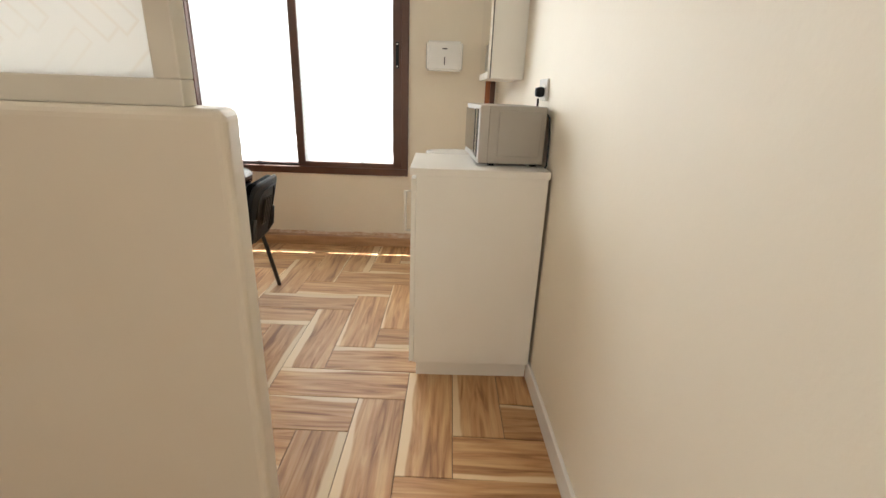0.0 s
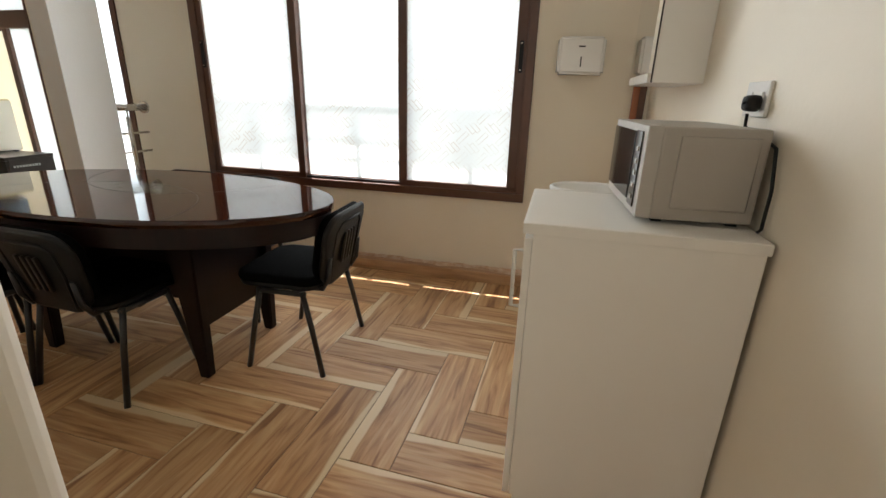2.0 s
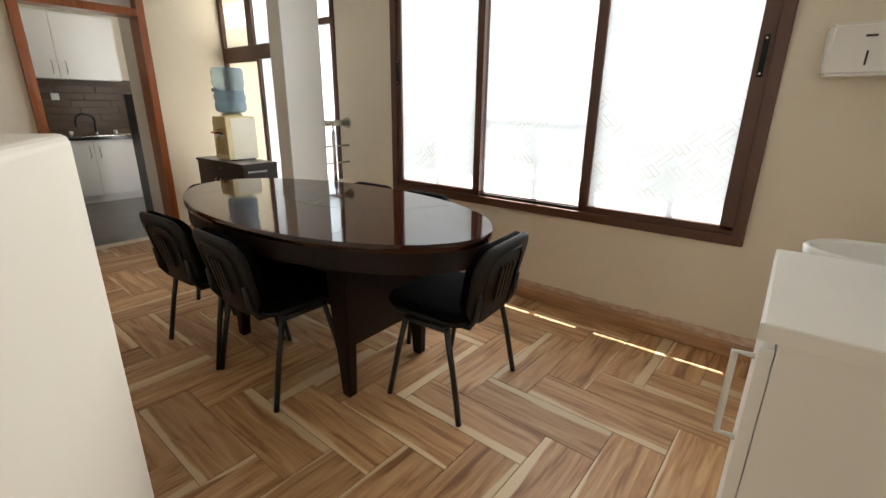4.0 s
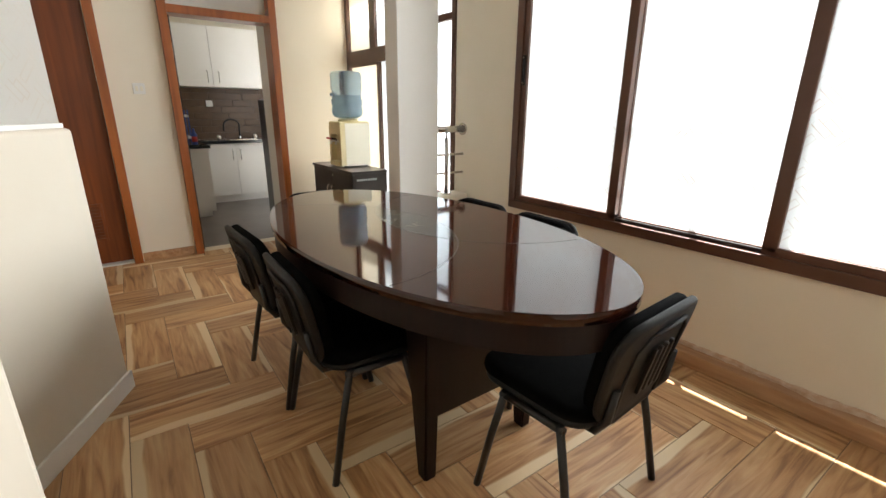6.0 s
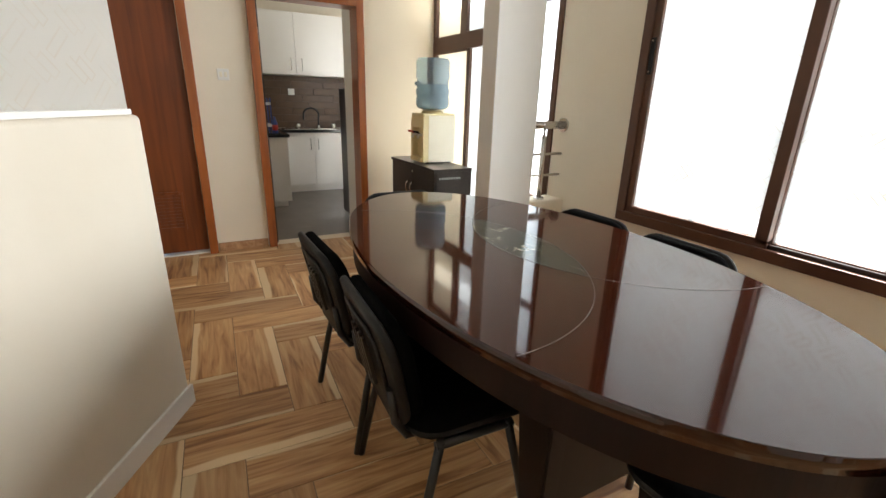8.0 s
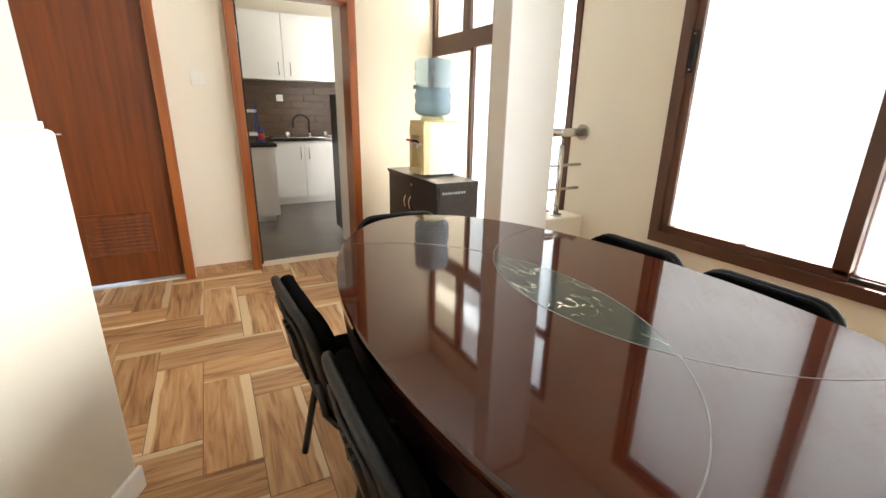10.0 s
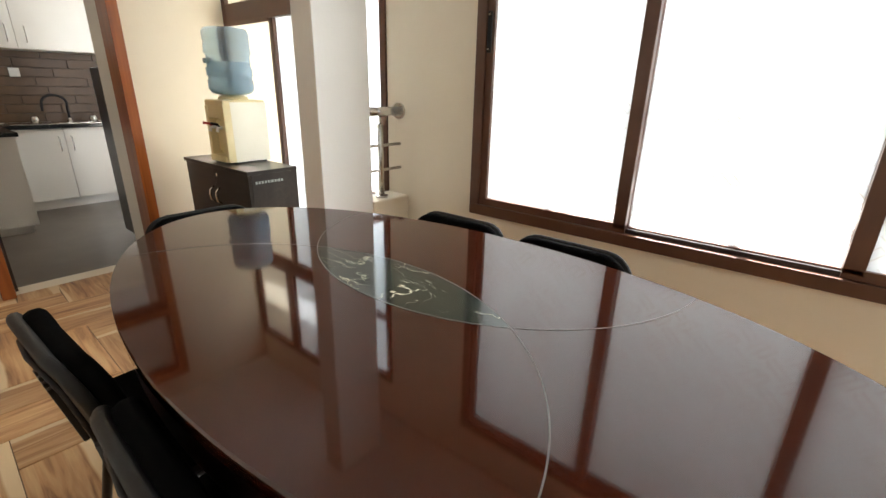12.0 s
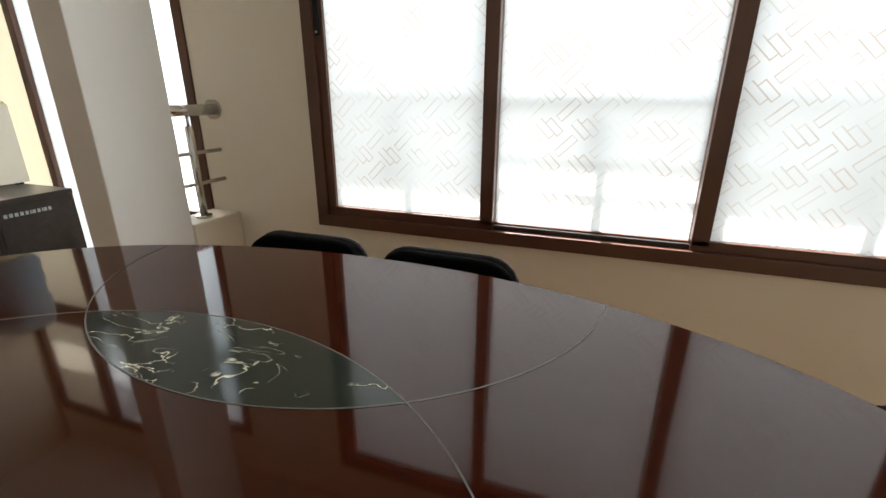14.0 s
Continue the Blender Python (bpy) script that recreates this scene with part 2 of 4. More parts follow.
BLACKPL = mat("black_plastic", (0.006, 0.0057, 0.0054), 0.5, second=(0.010, 0.0095, 0.009), scale=14, bump=0.15, bump_scale=380, spec=0.3)
FABRIC = mat("black_fabric", (0.0028, 0.0028, 0.0027), 0.95, second=(0.0045, 0.0044, 0.0042), scale=40, bump=0.5, bump_scale=650, spec=0.03)
BLACKMET = mat("black_metal", (0.012, 0.011, 0.01), 0.35, second=(0.02, 0.018, 0.016), scale=20)
MAHOG = wood("mahogany_lacquer", (0.023, 0.0043, 0.0016), (0.030, 0.0056, 0.002), (5, 60, 60), 0.5, coat=1.0, relief=0.0)
MAHOG.node_tree.nodes["Principled BSDF"].inputs["Specular IOR Level"].default_value = 0.0
MAHOG.node_tree.nodes["Principled BSDF"].inputs["Coat IOR"].default_value = 1.5
MAHOG.node_tree.nodes["Principled BSDF"].inputs["Coat Roughness"].default_value = 0.055
# mahogany below the top, darkened to carry the shade under the table
MAHOGSHADE = wood("mahogany_shaded", (0.0055, 0.0014, 0.0008), (0.011, 0.0028, 0.0015), (22, 22, 2.2), 0.42, coat=0.05)
MAHOGSHADE.node_tree.nodes["Principled BSDF"].inputs["Specular IOR Level"].default_value = 0.25
CHALK = mat("pale_inlay", (0.05, 0.047, 0.04), 0.35, second=(0.075, 0.07, 0.06), scale=30)
MARBLE = marble_material()
DOORWOOD = wood("door_veneer", (0.115, 0.024, 0.0042), (0.205, 0.050, 0.0085), (26, 26, 1.4), 0.4, coat=0.08)
FRAMEWOOD = wood("door_frame_wood", (0.23, 0.058, 0.012), (0.37, 0.108, 0.025), (30, 30, 1.6), 0.3, coat=0.35)
ESPRESSO = wood("espresso_laminate", (0.012, 0.007, 0.005), (0.026, 0.016, 0.012), (3, 30, 30), 0.32)
STEEL = mat("brushed_steel", (0.62, 0.59, 0.55), 0.25, 1.0, second=(0.56, 0.53, 0.49), scale=12)
CREAMPL = mat("aged_cream_plastic", (0.76, 0.64, 0.36), 0.38, second=(0.72, 0.59, 0.31), scale=5)
IVORYPL = mat("ivory_plastic", (0.80, 0.74, 0.60), 0.35, second=(0.77, 0.70, 0.55), scale=4)
SKIRT = wood("skirting_tile", (0.34, 0.17, 0.08), (0.56, 0.34, 0.18), (2.2, 24, 24), 0.4)
MORTAR = mat("pinkish_mortar", (0.52, 0.33, 0.21), 0.85, second=(0.66, 0.52, 0.40), scale=22, bump=0.4, bump_scale=90)
REDPL = mat("red_plastic", (0.45, 0.03, 0.02), 0.35)
BLUEPL = mat("blue_plastic", (0.03, 0.06, 0.22), 0.35)
KFLOOR = mat("kitchen_floor_tile", (0.115, 0.09, 0.07), 0.3, second=(0.15, 0.12, 0.095), scale=4, bump=0.03)
KBRICK = mat("brown_splash_tile", (0.075, 0.038, 0.015), 0.45, second=(0.11, 0.058, 0.025), scale=9, bump=0.2, bump_scale=60)
KGROUT = mat("splash_grout", (0.12, 0.085, 0.055), 0.7, second=(0.13, 0.1, 0.075))
GRANITE = mat("black_granite", (0.012, 0.012, 0.012), 0.12, second=(0.03, 0.03, 0.03), scale=90)
FRIDGE = mat("dark_grey_enamel", (0.035, 0.036, 0.042), 0.28, second=(0.045, 0.046, 0.052), scale=4)
CHROME = mat("chrome", (0.75, 0.74, 0.72), 0.1, 1.0)
TEXTWHITE = mat("white_lettering", (0.38, 0.42, 0.41), 0.5)
CONCRETE = mat("outside_render", (0.45, 0.42, 0.37), 0.8, second=(0.38, 0.35, 0.31), scale=3, bump=0.2)


def bottle_material():
    m = mat("blue_polycarbonate", (0.44, 0.56, 0.64), 0.12)
    b = m.node_tree.nodes["Principled BSDF"]
    b.inputs["Transmission Weight"].default_value = 0.72
    b.inputs["IOR"].default_value = 1.25
    return m


BOTTLE = bottle_material()
WATER = mat("blue_water", (0.46, 0.58, 0.67), 0.05)
WATER.node_tree.nodes["Principled BSDF"].inputs["Transmission Weight"].default_value = 0.75
WATER.node_tree.nodes["Principled BSDF"].inputs["IOR"].default_value = 1.2


# ---------- mesh helpers ----------
def box(bm, x0, y0, z0, x1, y1, z1, bevel=0.0, seg=2):
    vs = [bm.verts.new((x, y, z)) for z in (z0, z1) for y in (y0, y1) for x in (x0, x1)]
    fs = [bm.faces.new([vs[i] for i in q]) for q in ((0, 2, 3, 1), (4, 5, 7, 6), (0, 1, 5, 4), (1, 3, 7, 5), (3, 2, 6, 7), (2, 0, 4, 6))]
    if bevel:
        edges = list({e for f in fs for e in f.edges})
        bmesh.ops.bevel(bm, geom=edges, offset=bevel, segments=seg, affect="EDGES", profile=0.6)
    return bm


def B(*a, **k):
    return box(bmesh.new(), *a, **k)


def tube(bm, points, r, sides=10, r_end=None):
    """A round bar along a run of points."""
    pts = [Vector(p) for p in points]
    rings = []
    side = None
    for i, p in enumerate(pts):
        d = (pts[min(i + 1, len(pts) - 1)] - pts[max(i - 1, 0)]).normalized()
        if side is None:
            side = d.orthogonal().normalized()
        side = (side - d * side.dot(d)).normalized()
        up = d.cross(side)
        rr = r if r_end is None else r + (r_end - r) * i / (len(pts) - 1)
        rings.append([bm.verts.new(p + (side * math.cos(a) + up * math.sin(a)) * rr) for a in [2 * math.pi * k / sides for k in range(sides)]])
    for a, b in zip(rings, rings[1:]):
        for k in range(sides):
            f = bm.faces.new((a[k], a[(k + 1) % sides], b[(k + 1) % sides], b[k]))
            f.smooth = True
    bm.faces.new(rings[0][::-1])
    bm.faces.new(rings[-1])
    return bm


def T(points, r, sides=10, r_end=None):
    return tube(bmesh.new(), points, r, sides, r_end)


def lathe(bm, profile, cx=0, cy=0, n=32):
    """Turn a run of (radius, z) about an upright axis."""
    rings = [[bm.verts.new((cx + r * math.cos(2 * math.pi * k / n), cy + r * math.sin(2 * math.pi * k / n), z)) for k in range(n)] for r, z in profile]
    for a, b in zip(rings, rings[1:]):
        for k in range(n):
            f = bm.faces.new((a[k], a[(k + 1) % n], b[(k + 1) % n], b[k]))
            f.smooth = True
    bm.faces.new(rings[0][::-1])
    bm.faces.new(rings[-1])
    return bm


def prism(bm, outline, z0, z1, bevel=0.0, seg=3):
    """An upright prism over a closed outline in plan."""
    lo = [bm.verts.new((x, y, z0)) for x, y in outline]
    hi = [bm.verts.new((x, y, z1)) for x, y in outline]
    n = len(outline)
    bm.faces.new(lo[::-1])
    top = bm.faces.new(hi)
    for k in range(n):
        bm.faces.new((lo[k], lo[(k + 1) % n], hi[(k + 1) % n], hi[k]))
    if bevel:
        bmesh.ops.bevel(bm, geom=list(top.edges), offset=bevel, segments=seg, affect="EDGES", profile=0.5)
    return bm


def mesh_of(name, bm, material, smooth=False):
    bmesh.ops.recalc_face_normals(bm, faces=bm.faces)
    me = bpy.data.meshes.new(name)
    bm.to_mesh(me)
    bm.free()
    me.materials.append(material)
    if smooth:
        for p in me.polygons:
            p.use_smooth = True
    return me


def part(name, bm, material, parent=None, label="", smooth=False):
    ob = new(name, mesh_of(name, bm, material, smooth))
    ob.parent = parent
    return tagged(ob, label)


def thing(name, label, category, at=None, group="", kind=""):
    ob = new(name)
    ob.matrix_basis = at if at is not None else Matrix()
    return tagged(ob, label, category, group, kind)


def structure(name, bm, material, label, category):
    return tagged(part(name, bm, material), label, category, kind="structure")


# ---------- large structure ----------
XE, XW, YN, YS, ZC = 0.32, -4.87, 4.56, -0.8, 2.7
floor_slab = structure("floor", B(XW - 0.13, YS, -0.12, XE, YN, -0.003), GROUT, "wood-look porcelain tiles laid in a herringbone pattern", "floor")
structure("ceiling", B(XW - 0.13, YS, ZC, XE, YN, ZC + 0.15), CEIL, "plain white painted ceiling", "ceiling")
structure("wall_east", B(XE, YS - 0.15, -0.12, XE + 0.15, YN + 0.2, ZC + 0.15), WALL, "plain cream painted corridor wall", "wall")
structure("wall_south", B(XW - 0.13, YS - 0.15, -0.12, XE, YS, ZC + 0.15), WALL, "plain cream painted wall closing the corridor", "wall")


def wall_with_holes(axis, a0, a1, d0, d1, z0, z1, holes):
    """A wall along x or y from a0 to a1, between depths d0 and d1, with openings (from, to, bottom, top)."""
    bm = bmesh.new()
    cuts = sorted({a0, a1, *[h[0] for h in holes], *[h[1] for h in holes]})
    for p, q in zip(cuts, cuts[1:]):
        spans, z = [], z0
        for h in sorted([h for h in holes if h[0] <= p and h[1] >= q], key=lambda h: h[2]):
            if h[2] > z:
                spans.append((z, h[2]))
            z = h[3]
        spans.append((z, z1))
        for lo, hi in spans:
            if axis == "x":
                box(bm, p, d0, lo, q, d1, hi)
            else:
                box(bm, d0, p, lo, d1, q, hi)
    bmesh.ops.remove_doubles(bm, verts=bm.verts, dist=0.0005)
    return bm


WIN = (-2.772, -0.352, 0.578, 2.42)
WIN2 = (-3.95, -3.415, 0.52, 2.42)
structure("wall_north", wall_with_holes("x", -3.95, XE, YN, YN + 0.2, -0.12, ZC + 0.15, [WIN, WIN2]), WALL, "cream painted wall with a wide frosted window", "wall")
structure("wall_jog", B(-4.0, 4.36, -0.12, -3.95, YN + 0.2, ZC + 0.15), WALL, "cream painted return of the window wall", "wall")
structure("wall_stair", wall_with_holes("x", XW, -4.0, 4.36, 4.5, -0.12, ZC + 0.15, [(XW + 0.001, -4.001, 0.12, 2.42)]), WALL, "cream painted wall round the tall side window", "wall")
D1 = (1.58, 2.42, 0, 2.02)
D2 = (2.81, 3.69, 0, 2.5)
structure("wall_west", wall_with_holes("y", YS, 4.5, XW - 0.13, XW, -0.12, ZC + 0.15, [D1, D2]), WALL, "cream painted wall with two doorways", "wall")
structure("column", B(-3.42, 3.95, 0, -3.26, 4.28, ZC, bevel=0.006), WHITEWALL, "white painted square column beside the railing", "column")
structure("parapet", B(-3.42, 4.28, 0, -3.245, YN, 0.6, bevel=0.012), WALL, "low cream painted sill wall under the railing", "low wall")

# low zigzag partition walls, north faces along the two slanted lines


def slanted(p, q, thick):
    p, q = Vector(p), Vector(q)
    d = (q - p).normalized()
    n = Vector((d.y, -d.x)) if d.x > 0 else Vector((-d.y, d.x))
    if n.y > 0:
        n = -n
    return p, q, d, n, [tuple(p), tuple(q), tuple(q + n * thick), tuple(p + n * thick)]


E1, E2, E3, E4 = (-0.465, 1.77), (-1.285, 2.175), (-2.83, 2.232), (-1.43, 1.475)
for name, p, q, top in (("partition_wall_1", E1, E2, 1.18), ("partition_wall_2", E4, E3, 1.148)):
    p, q, d, n, ring = slanted(p, q, 0.11)
    if (Vector(ring[1]) - Vector(ring[0])).cross(Vector(ring[2]) - Vector(ring[1])) < 0:
        ring = ring[::-1]
    if name.endswith("1"):
        ring = [(-0.44, 1.66), E1, E2, tuple(q + n * 0.1), (-0.78, 1.775), (-1.6, 1.775), (-1.6, 1.66)]
    bm = prism(bmesh.new(), ring, 0, top)
    up = [e for e in bm.edges if abs(e.verts[0].co.z - e.verts[1].co.z) > 0.5 or (e.verts[0].co.z > 0.5 and e.verts[1].co.z > 0.5)]
    bmesh.ops.bevel(bm, geom=up, offset=0.018, segments=4, affect="EDGES", profile=0.5)
    structure(name, bm, LOWWALL, "cream painted low partition wall with rounded edges", "partition")
    # skirting on the room side
    s0, s1 = p, q
    out = -n * 0.014
    sk = [tuple(s0 + out * 0.05), tuple(s1 + out * 0.05), tuple(s1 + out), tuple(s0 + out)]
    structure("baseboard", prism(bmesh.new(), sk, 0, 0.085, bevel=0.004, seg=2), WHITEPL, "white painted skirting along the partition", "skirting board")
    # framed frosted screen on top
    mid = n * 0.04
    if name.endswith("1"):
        a, b, ang = Vector((-1.6, 1.716)), Vector((-0.516, 1.716)), 0.0
    else:
        a, b, ang = p + mid + d * 0.05, q + mid - d * 0.012, math.degrees(math.atan2(d.y, d.x))
    length = (b - a).length
    screen = thing("glass_screen", "frosted glass screen in a pale aluminium frame on the low partition", "glass screen", pose(a.x, a.y, top, 0, 0, ang), group="screens on the partitions")
    w = 0.04
    if name.endswith("1"):
        part("frame_bar", B(0, -0.02, 0, length, 0.02, w, bevel=0.003), ALUFRAME, screen)
        part("frame_bar", B(0, -0.02, 1.15, length, 0.02, 1.15 + w, bevel=0.003), ALUFRAME, screen)
        part("frame_post", B(0, -0.02, w, w, 0.02, 1.15, bevel=0.003), ALUFRAME, screen)
        part("frame_post", B(length - w, -0.02, w, length, 0.02, 1.15, bevel=0.003), ALUFRAME, screen)
        part("pane", B(w, -0.004, w, length - w, 0.004, 1.15), FILM_IN, screen, "frosted pane with slanted blocks")
    else:
        tagged(screen, "frameless frosted glass screen on the low partition")
        part("channel", B(0, -0.018, 0, length, 0.018, 0.018, bevel=0.003), WHITEPL, screen, "white base channel")
        part("pane", B(0, -0.005, 0.016, length, 0.005, 1.2), FILM_IN, screen, "plain frosted pane")

structure("baseboard", B(XE - 0.014, YS, 0, XE, 2.715, 0.09, bevel=0.004), WHITEPL, "white painted skirting along the corridor wall", "skirting board")
structure("baseboard", B(-3.245, 4.478, 0, XE, YN, 0.075, bevel=0.006), SKIRT, "brown wood-look tile skirting with chipped top edge", "skirting")


def chipped_edge(x0, x1, y, z):
    """A ragged bed of mortar along the top of the skirting, its height and depth uneven."""
    bm = bmesh.new()
    n = int((x1 - x0) / 0.018)
    rings = []
    h, d = 0.012, 0.03
    for k in range(n + 1):
        h = min(max(h + random.uniform(-0.004, 0.004), 0.004), 0.024)
        d = min(max(d + random.uniform(-0.008, 0.008), 0.012), 0.062)
        x = x0 + (x1 - x0) * k / n
        rings.append([bm.verts.new(p) for p in ((x, y, z), (x, y - d, z), (x, y - d * 0.8, z + h * 0.7), (x, y - d * 0.3, z + h), (x, y, z + h))])
    for a, b in zip(rings, rings[1:]):
        for k in range(5):
            bm.faces.new((a[k], a[(k + 1) % 5], b[(k + 1) % 5], b[k]))
    bm.faces.new(rings[0])
    bm.faces.new(rings[-1][::-1])
    return bm


random.seed(4)
structure("trim", chipped_edge(-3.244, XE - 0.001, YN, 0.0746), MORTAR, "ragged chipped mortar edge above the wood-look skirting", "mortar edge")
structure("baseboard", B(XW, 2.425, 0, XW + 0.012, 2.805, 0.07, bevel=0.003), SKIRT, "brown wood-look tile skirting", "skirting")
structure("baseboard", B(XW, 3.695, 0, XW + 0.012, 4.355, 0.07, bevel=0.003), SKIRT, "brown wood-look tile skirting", "skirting")


# ---------- windows ----------
def pane(name, bm, material, parent):
    ob = part(name, bm, material, parent, "frosted pane lit by daylight")
    ob.visible_shadow = False
    return ob


def window_main():
    x0, x1, z0, z1 = WIN
    y = YN
    w = thing("window_1", "wide three-pane sliding window with frosted film in a brown aluminium frame", "window", kind="structure")
    f = 0.055
    part("window_frame", B(x0, y - 0.022, z0, x1, y + 0.1, z0 + f, bevel=0.004), ALU, w)
    part("window_frame", B(x0, y - 0.022, z1 - f, x1, y + 0.1, z1, bevel=0.004), ALU, w)
    part("window_frame", B(x0, y - 0.022, z0 + f, x0 + f, y + 0.1, z1 - f, bevel=0.004), ALU, w)
    part("window_frame", B(x1 - f, y - 0.022, z0 + f, x1, y + 0.1, z1 - f, bevel=0.004), ALU, w)
    part("track", B(x0 + f, y + 0.005, z0 + f, x1 - f, y + 0.02, z0 + f + 0.018), DARKALU, w, "dark sliding track")
    # sashes: two outer ones stand forward, the middle one behind
    for lo, hi, dy, glass in ((x0 + f, -1.948, 0.0, (-2.677, -2.002)), (-2.002, -1.165, 0.045, (-1.948, -1.223)), (-1.223, x1 - f, 0.0, (-1.165, -0.47))):
        s = part("sash", B(lo, y + dy - 0.008, z0 + f, hi, y + dy + 0.03, 0.672 if dy == 0 else 0.655, bevel=0.003), ALU, w)
        part("sash_bar", B(lo, y + dy - 0.008, z1 - 0.11, hi, y + dy + 0.03, z1 - f, bevel=0.003), ALU, s)
        part("sash_bar", B(lo, y + dy - 0.008, 0.65, glass[0], y + dy + 0.03, z1 - 0.11, bevel=0.003), ALU, s)
        part("sash_bar", B(glass[1], y + dy - 0.008, 0.65, hi, y + dy + 0.03, z1 - 0.11, bevel=0.003), ALU, s)
        pane("pane", B(glass[0] - 0.006, y + dy + 0.008, 0.645, glass[1] + 0.006, y + dy + 0.014, z1 - 0.105), FILM, s)
    for lx in (-2.70, -0.437):
        latch = part("latch", B(lx - 0.012, y - 0.02, 1.38, lx + 0.012, y - 0.009, 1.56, bevel=0.004), BLACKPL, w, "black latch plate")
        for dz in (1.395, 1.545):
            part("screw", T([(lx, y - 0.024, dz), (lx, y - 0.019, dz)], 0.005, 8), STEEL, latch)


window_main()


def window_fixed(name, label, x0, x1, y, z0, z1, transom, mullions, film, last=0.05):
    w = thing(name, label, "window", kind="structure")
    f = 0.05
    part("window_frame", B(x0, y, z0, x1, y + 0.07, z0 + f, bevel=0.004), ALU, w)
    part("window_frame", B(x0, y, z1 - f, x1, y + 0.07, z1, bevel=0.004), ALU, w)
    part("window_frame", B(x0, y, z0 + f, x0 + f, y + 0.07, z1 - f, bevel=0.004), ALU, w)
    part("window_frame", B(x1 - last, y, z0 + f, x1, y + 0.07, z1 - f, bevel=0.004), ALU, w)
    part("transom", B(x0 + f, y, transom[0], x1 - last, y + 0.07, transom[1], bevel=0.004), ALU, w)
    for m0, m1, lo, hi in mullions:
        part("mullion", B(m0, y + 0.004, lo, m1, y + 0.06, hi, bevel=0.003), ALU, w)
    for lo, hi, films in ((z0 + f, transom[0], film), (transom[1], z1 - f, film)):
        xs = [x0 + f] + [v for m in mullions if lo - 0.02 <= m[2] and m[3] <= hi + 0.02 for v in (m[0], m[1])] + [x1 - last]
        for i, (a, b) in enumerate(zip(xs[::2], xs[1::2])):
            pane("pane", B(a - 0.004, y + 0.03, lo - 0.004, b + 0.004, y + 0.036, hi + 0.004), films[min(i, len(films) - 1)], w)
    return w


window_fixed("window_2", "tall narrow frosted window in a brown aluminium frame behind the railing", -3.95, -3.415, YN - 0.012, 0.52, 2.42, (1.87, 1.92), [], [FILM_PLAIN])
w3 = window_fixed("window_3", "tall side window with frosted panes in a brown aluminium frame", XW, -4.0, 4.35, 0.1, 2.44, (1.62, 1.74),
                  [(-4.285, -4.24, 0.15, 1.62), (-4.40, -4.30, 1.74, 2.39)], [FILM_CREAM, FILM_PLAIN], last=0.014)
part("track", B(XW + 0.05, 4.347, 1.60, -4.285, 4.36, 1.62), ALU, w3, "sliding track")

# outside: unseen overhang added to cut off the higher sun, and balcony railing
structure("eave", B(-5.2, 4.76, 2.78, 0.6, 5.35, 2.9), CONCRETE, "unseen overhang added to hold the sun to a floor strip", "eave")
ground = structure("ground", B(-3000, -3000, -3.3, 3000, 3000, -3.0), CONCRETE, "pale outside ground", "ground")


rail_out = thing("guard_rail", "slim steel guard rail close behind the frosted window", "railing")
for z, r in ((1.135, 0.016), (0.92, 0.008), (0.76, 0.008)):
    part("rail", T([(WIN[0], 4.67, z), (WIN[1], 4.67, z)], r, 10), STEEL, rail_out)
for px in (-2.39, -1.585, -0.78):
    part("post", T([(px, 4.67, WIN[2]), (px, 4.67, 1.09)], 0.016, 10), STEEL, rail_out)
structure("balcony_slab", B(-3.42, 4.76, 0.15, 0.47, 5.6, 0.3), CONCRETE, "plain outside balcony slab", "balcony")


# ---------- doors ----------
def frame_posts(parent, y0, y1, ztop, face, w):
    part("jamb", B(XW - 0.13, y0, 0, face, y0 + w, ztop, bevel=0.004), FRAMEWOOD, parent, "reddish varnished jamb")
    part("jamb", B(XW - 0.13, y1 - w, 0, face, y1, ztop, bevel=0.004), FRAMEWOOD, parent, "reddish varnished jamb")


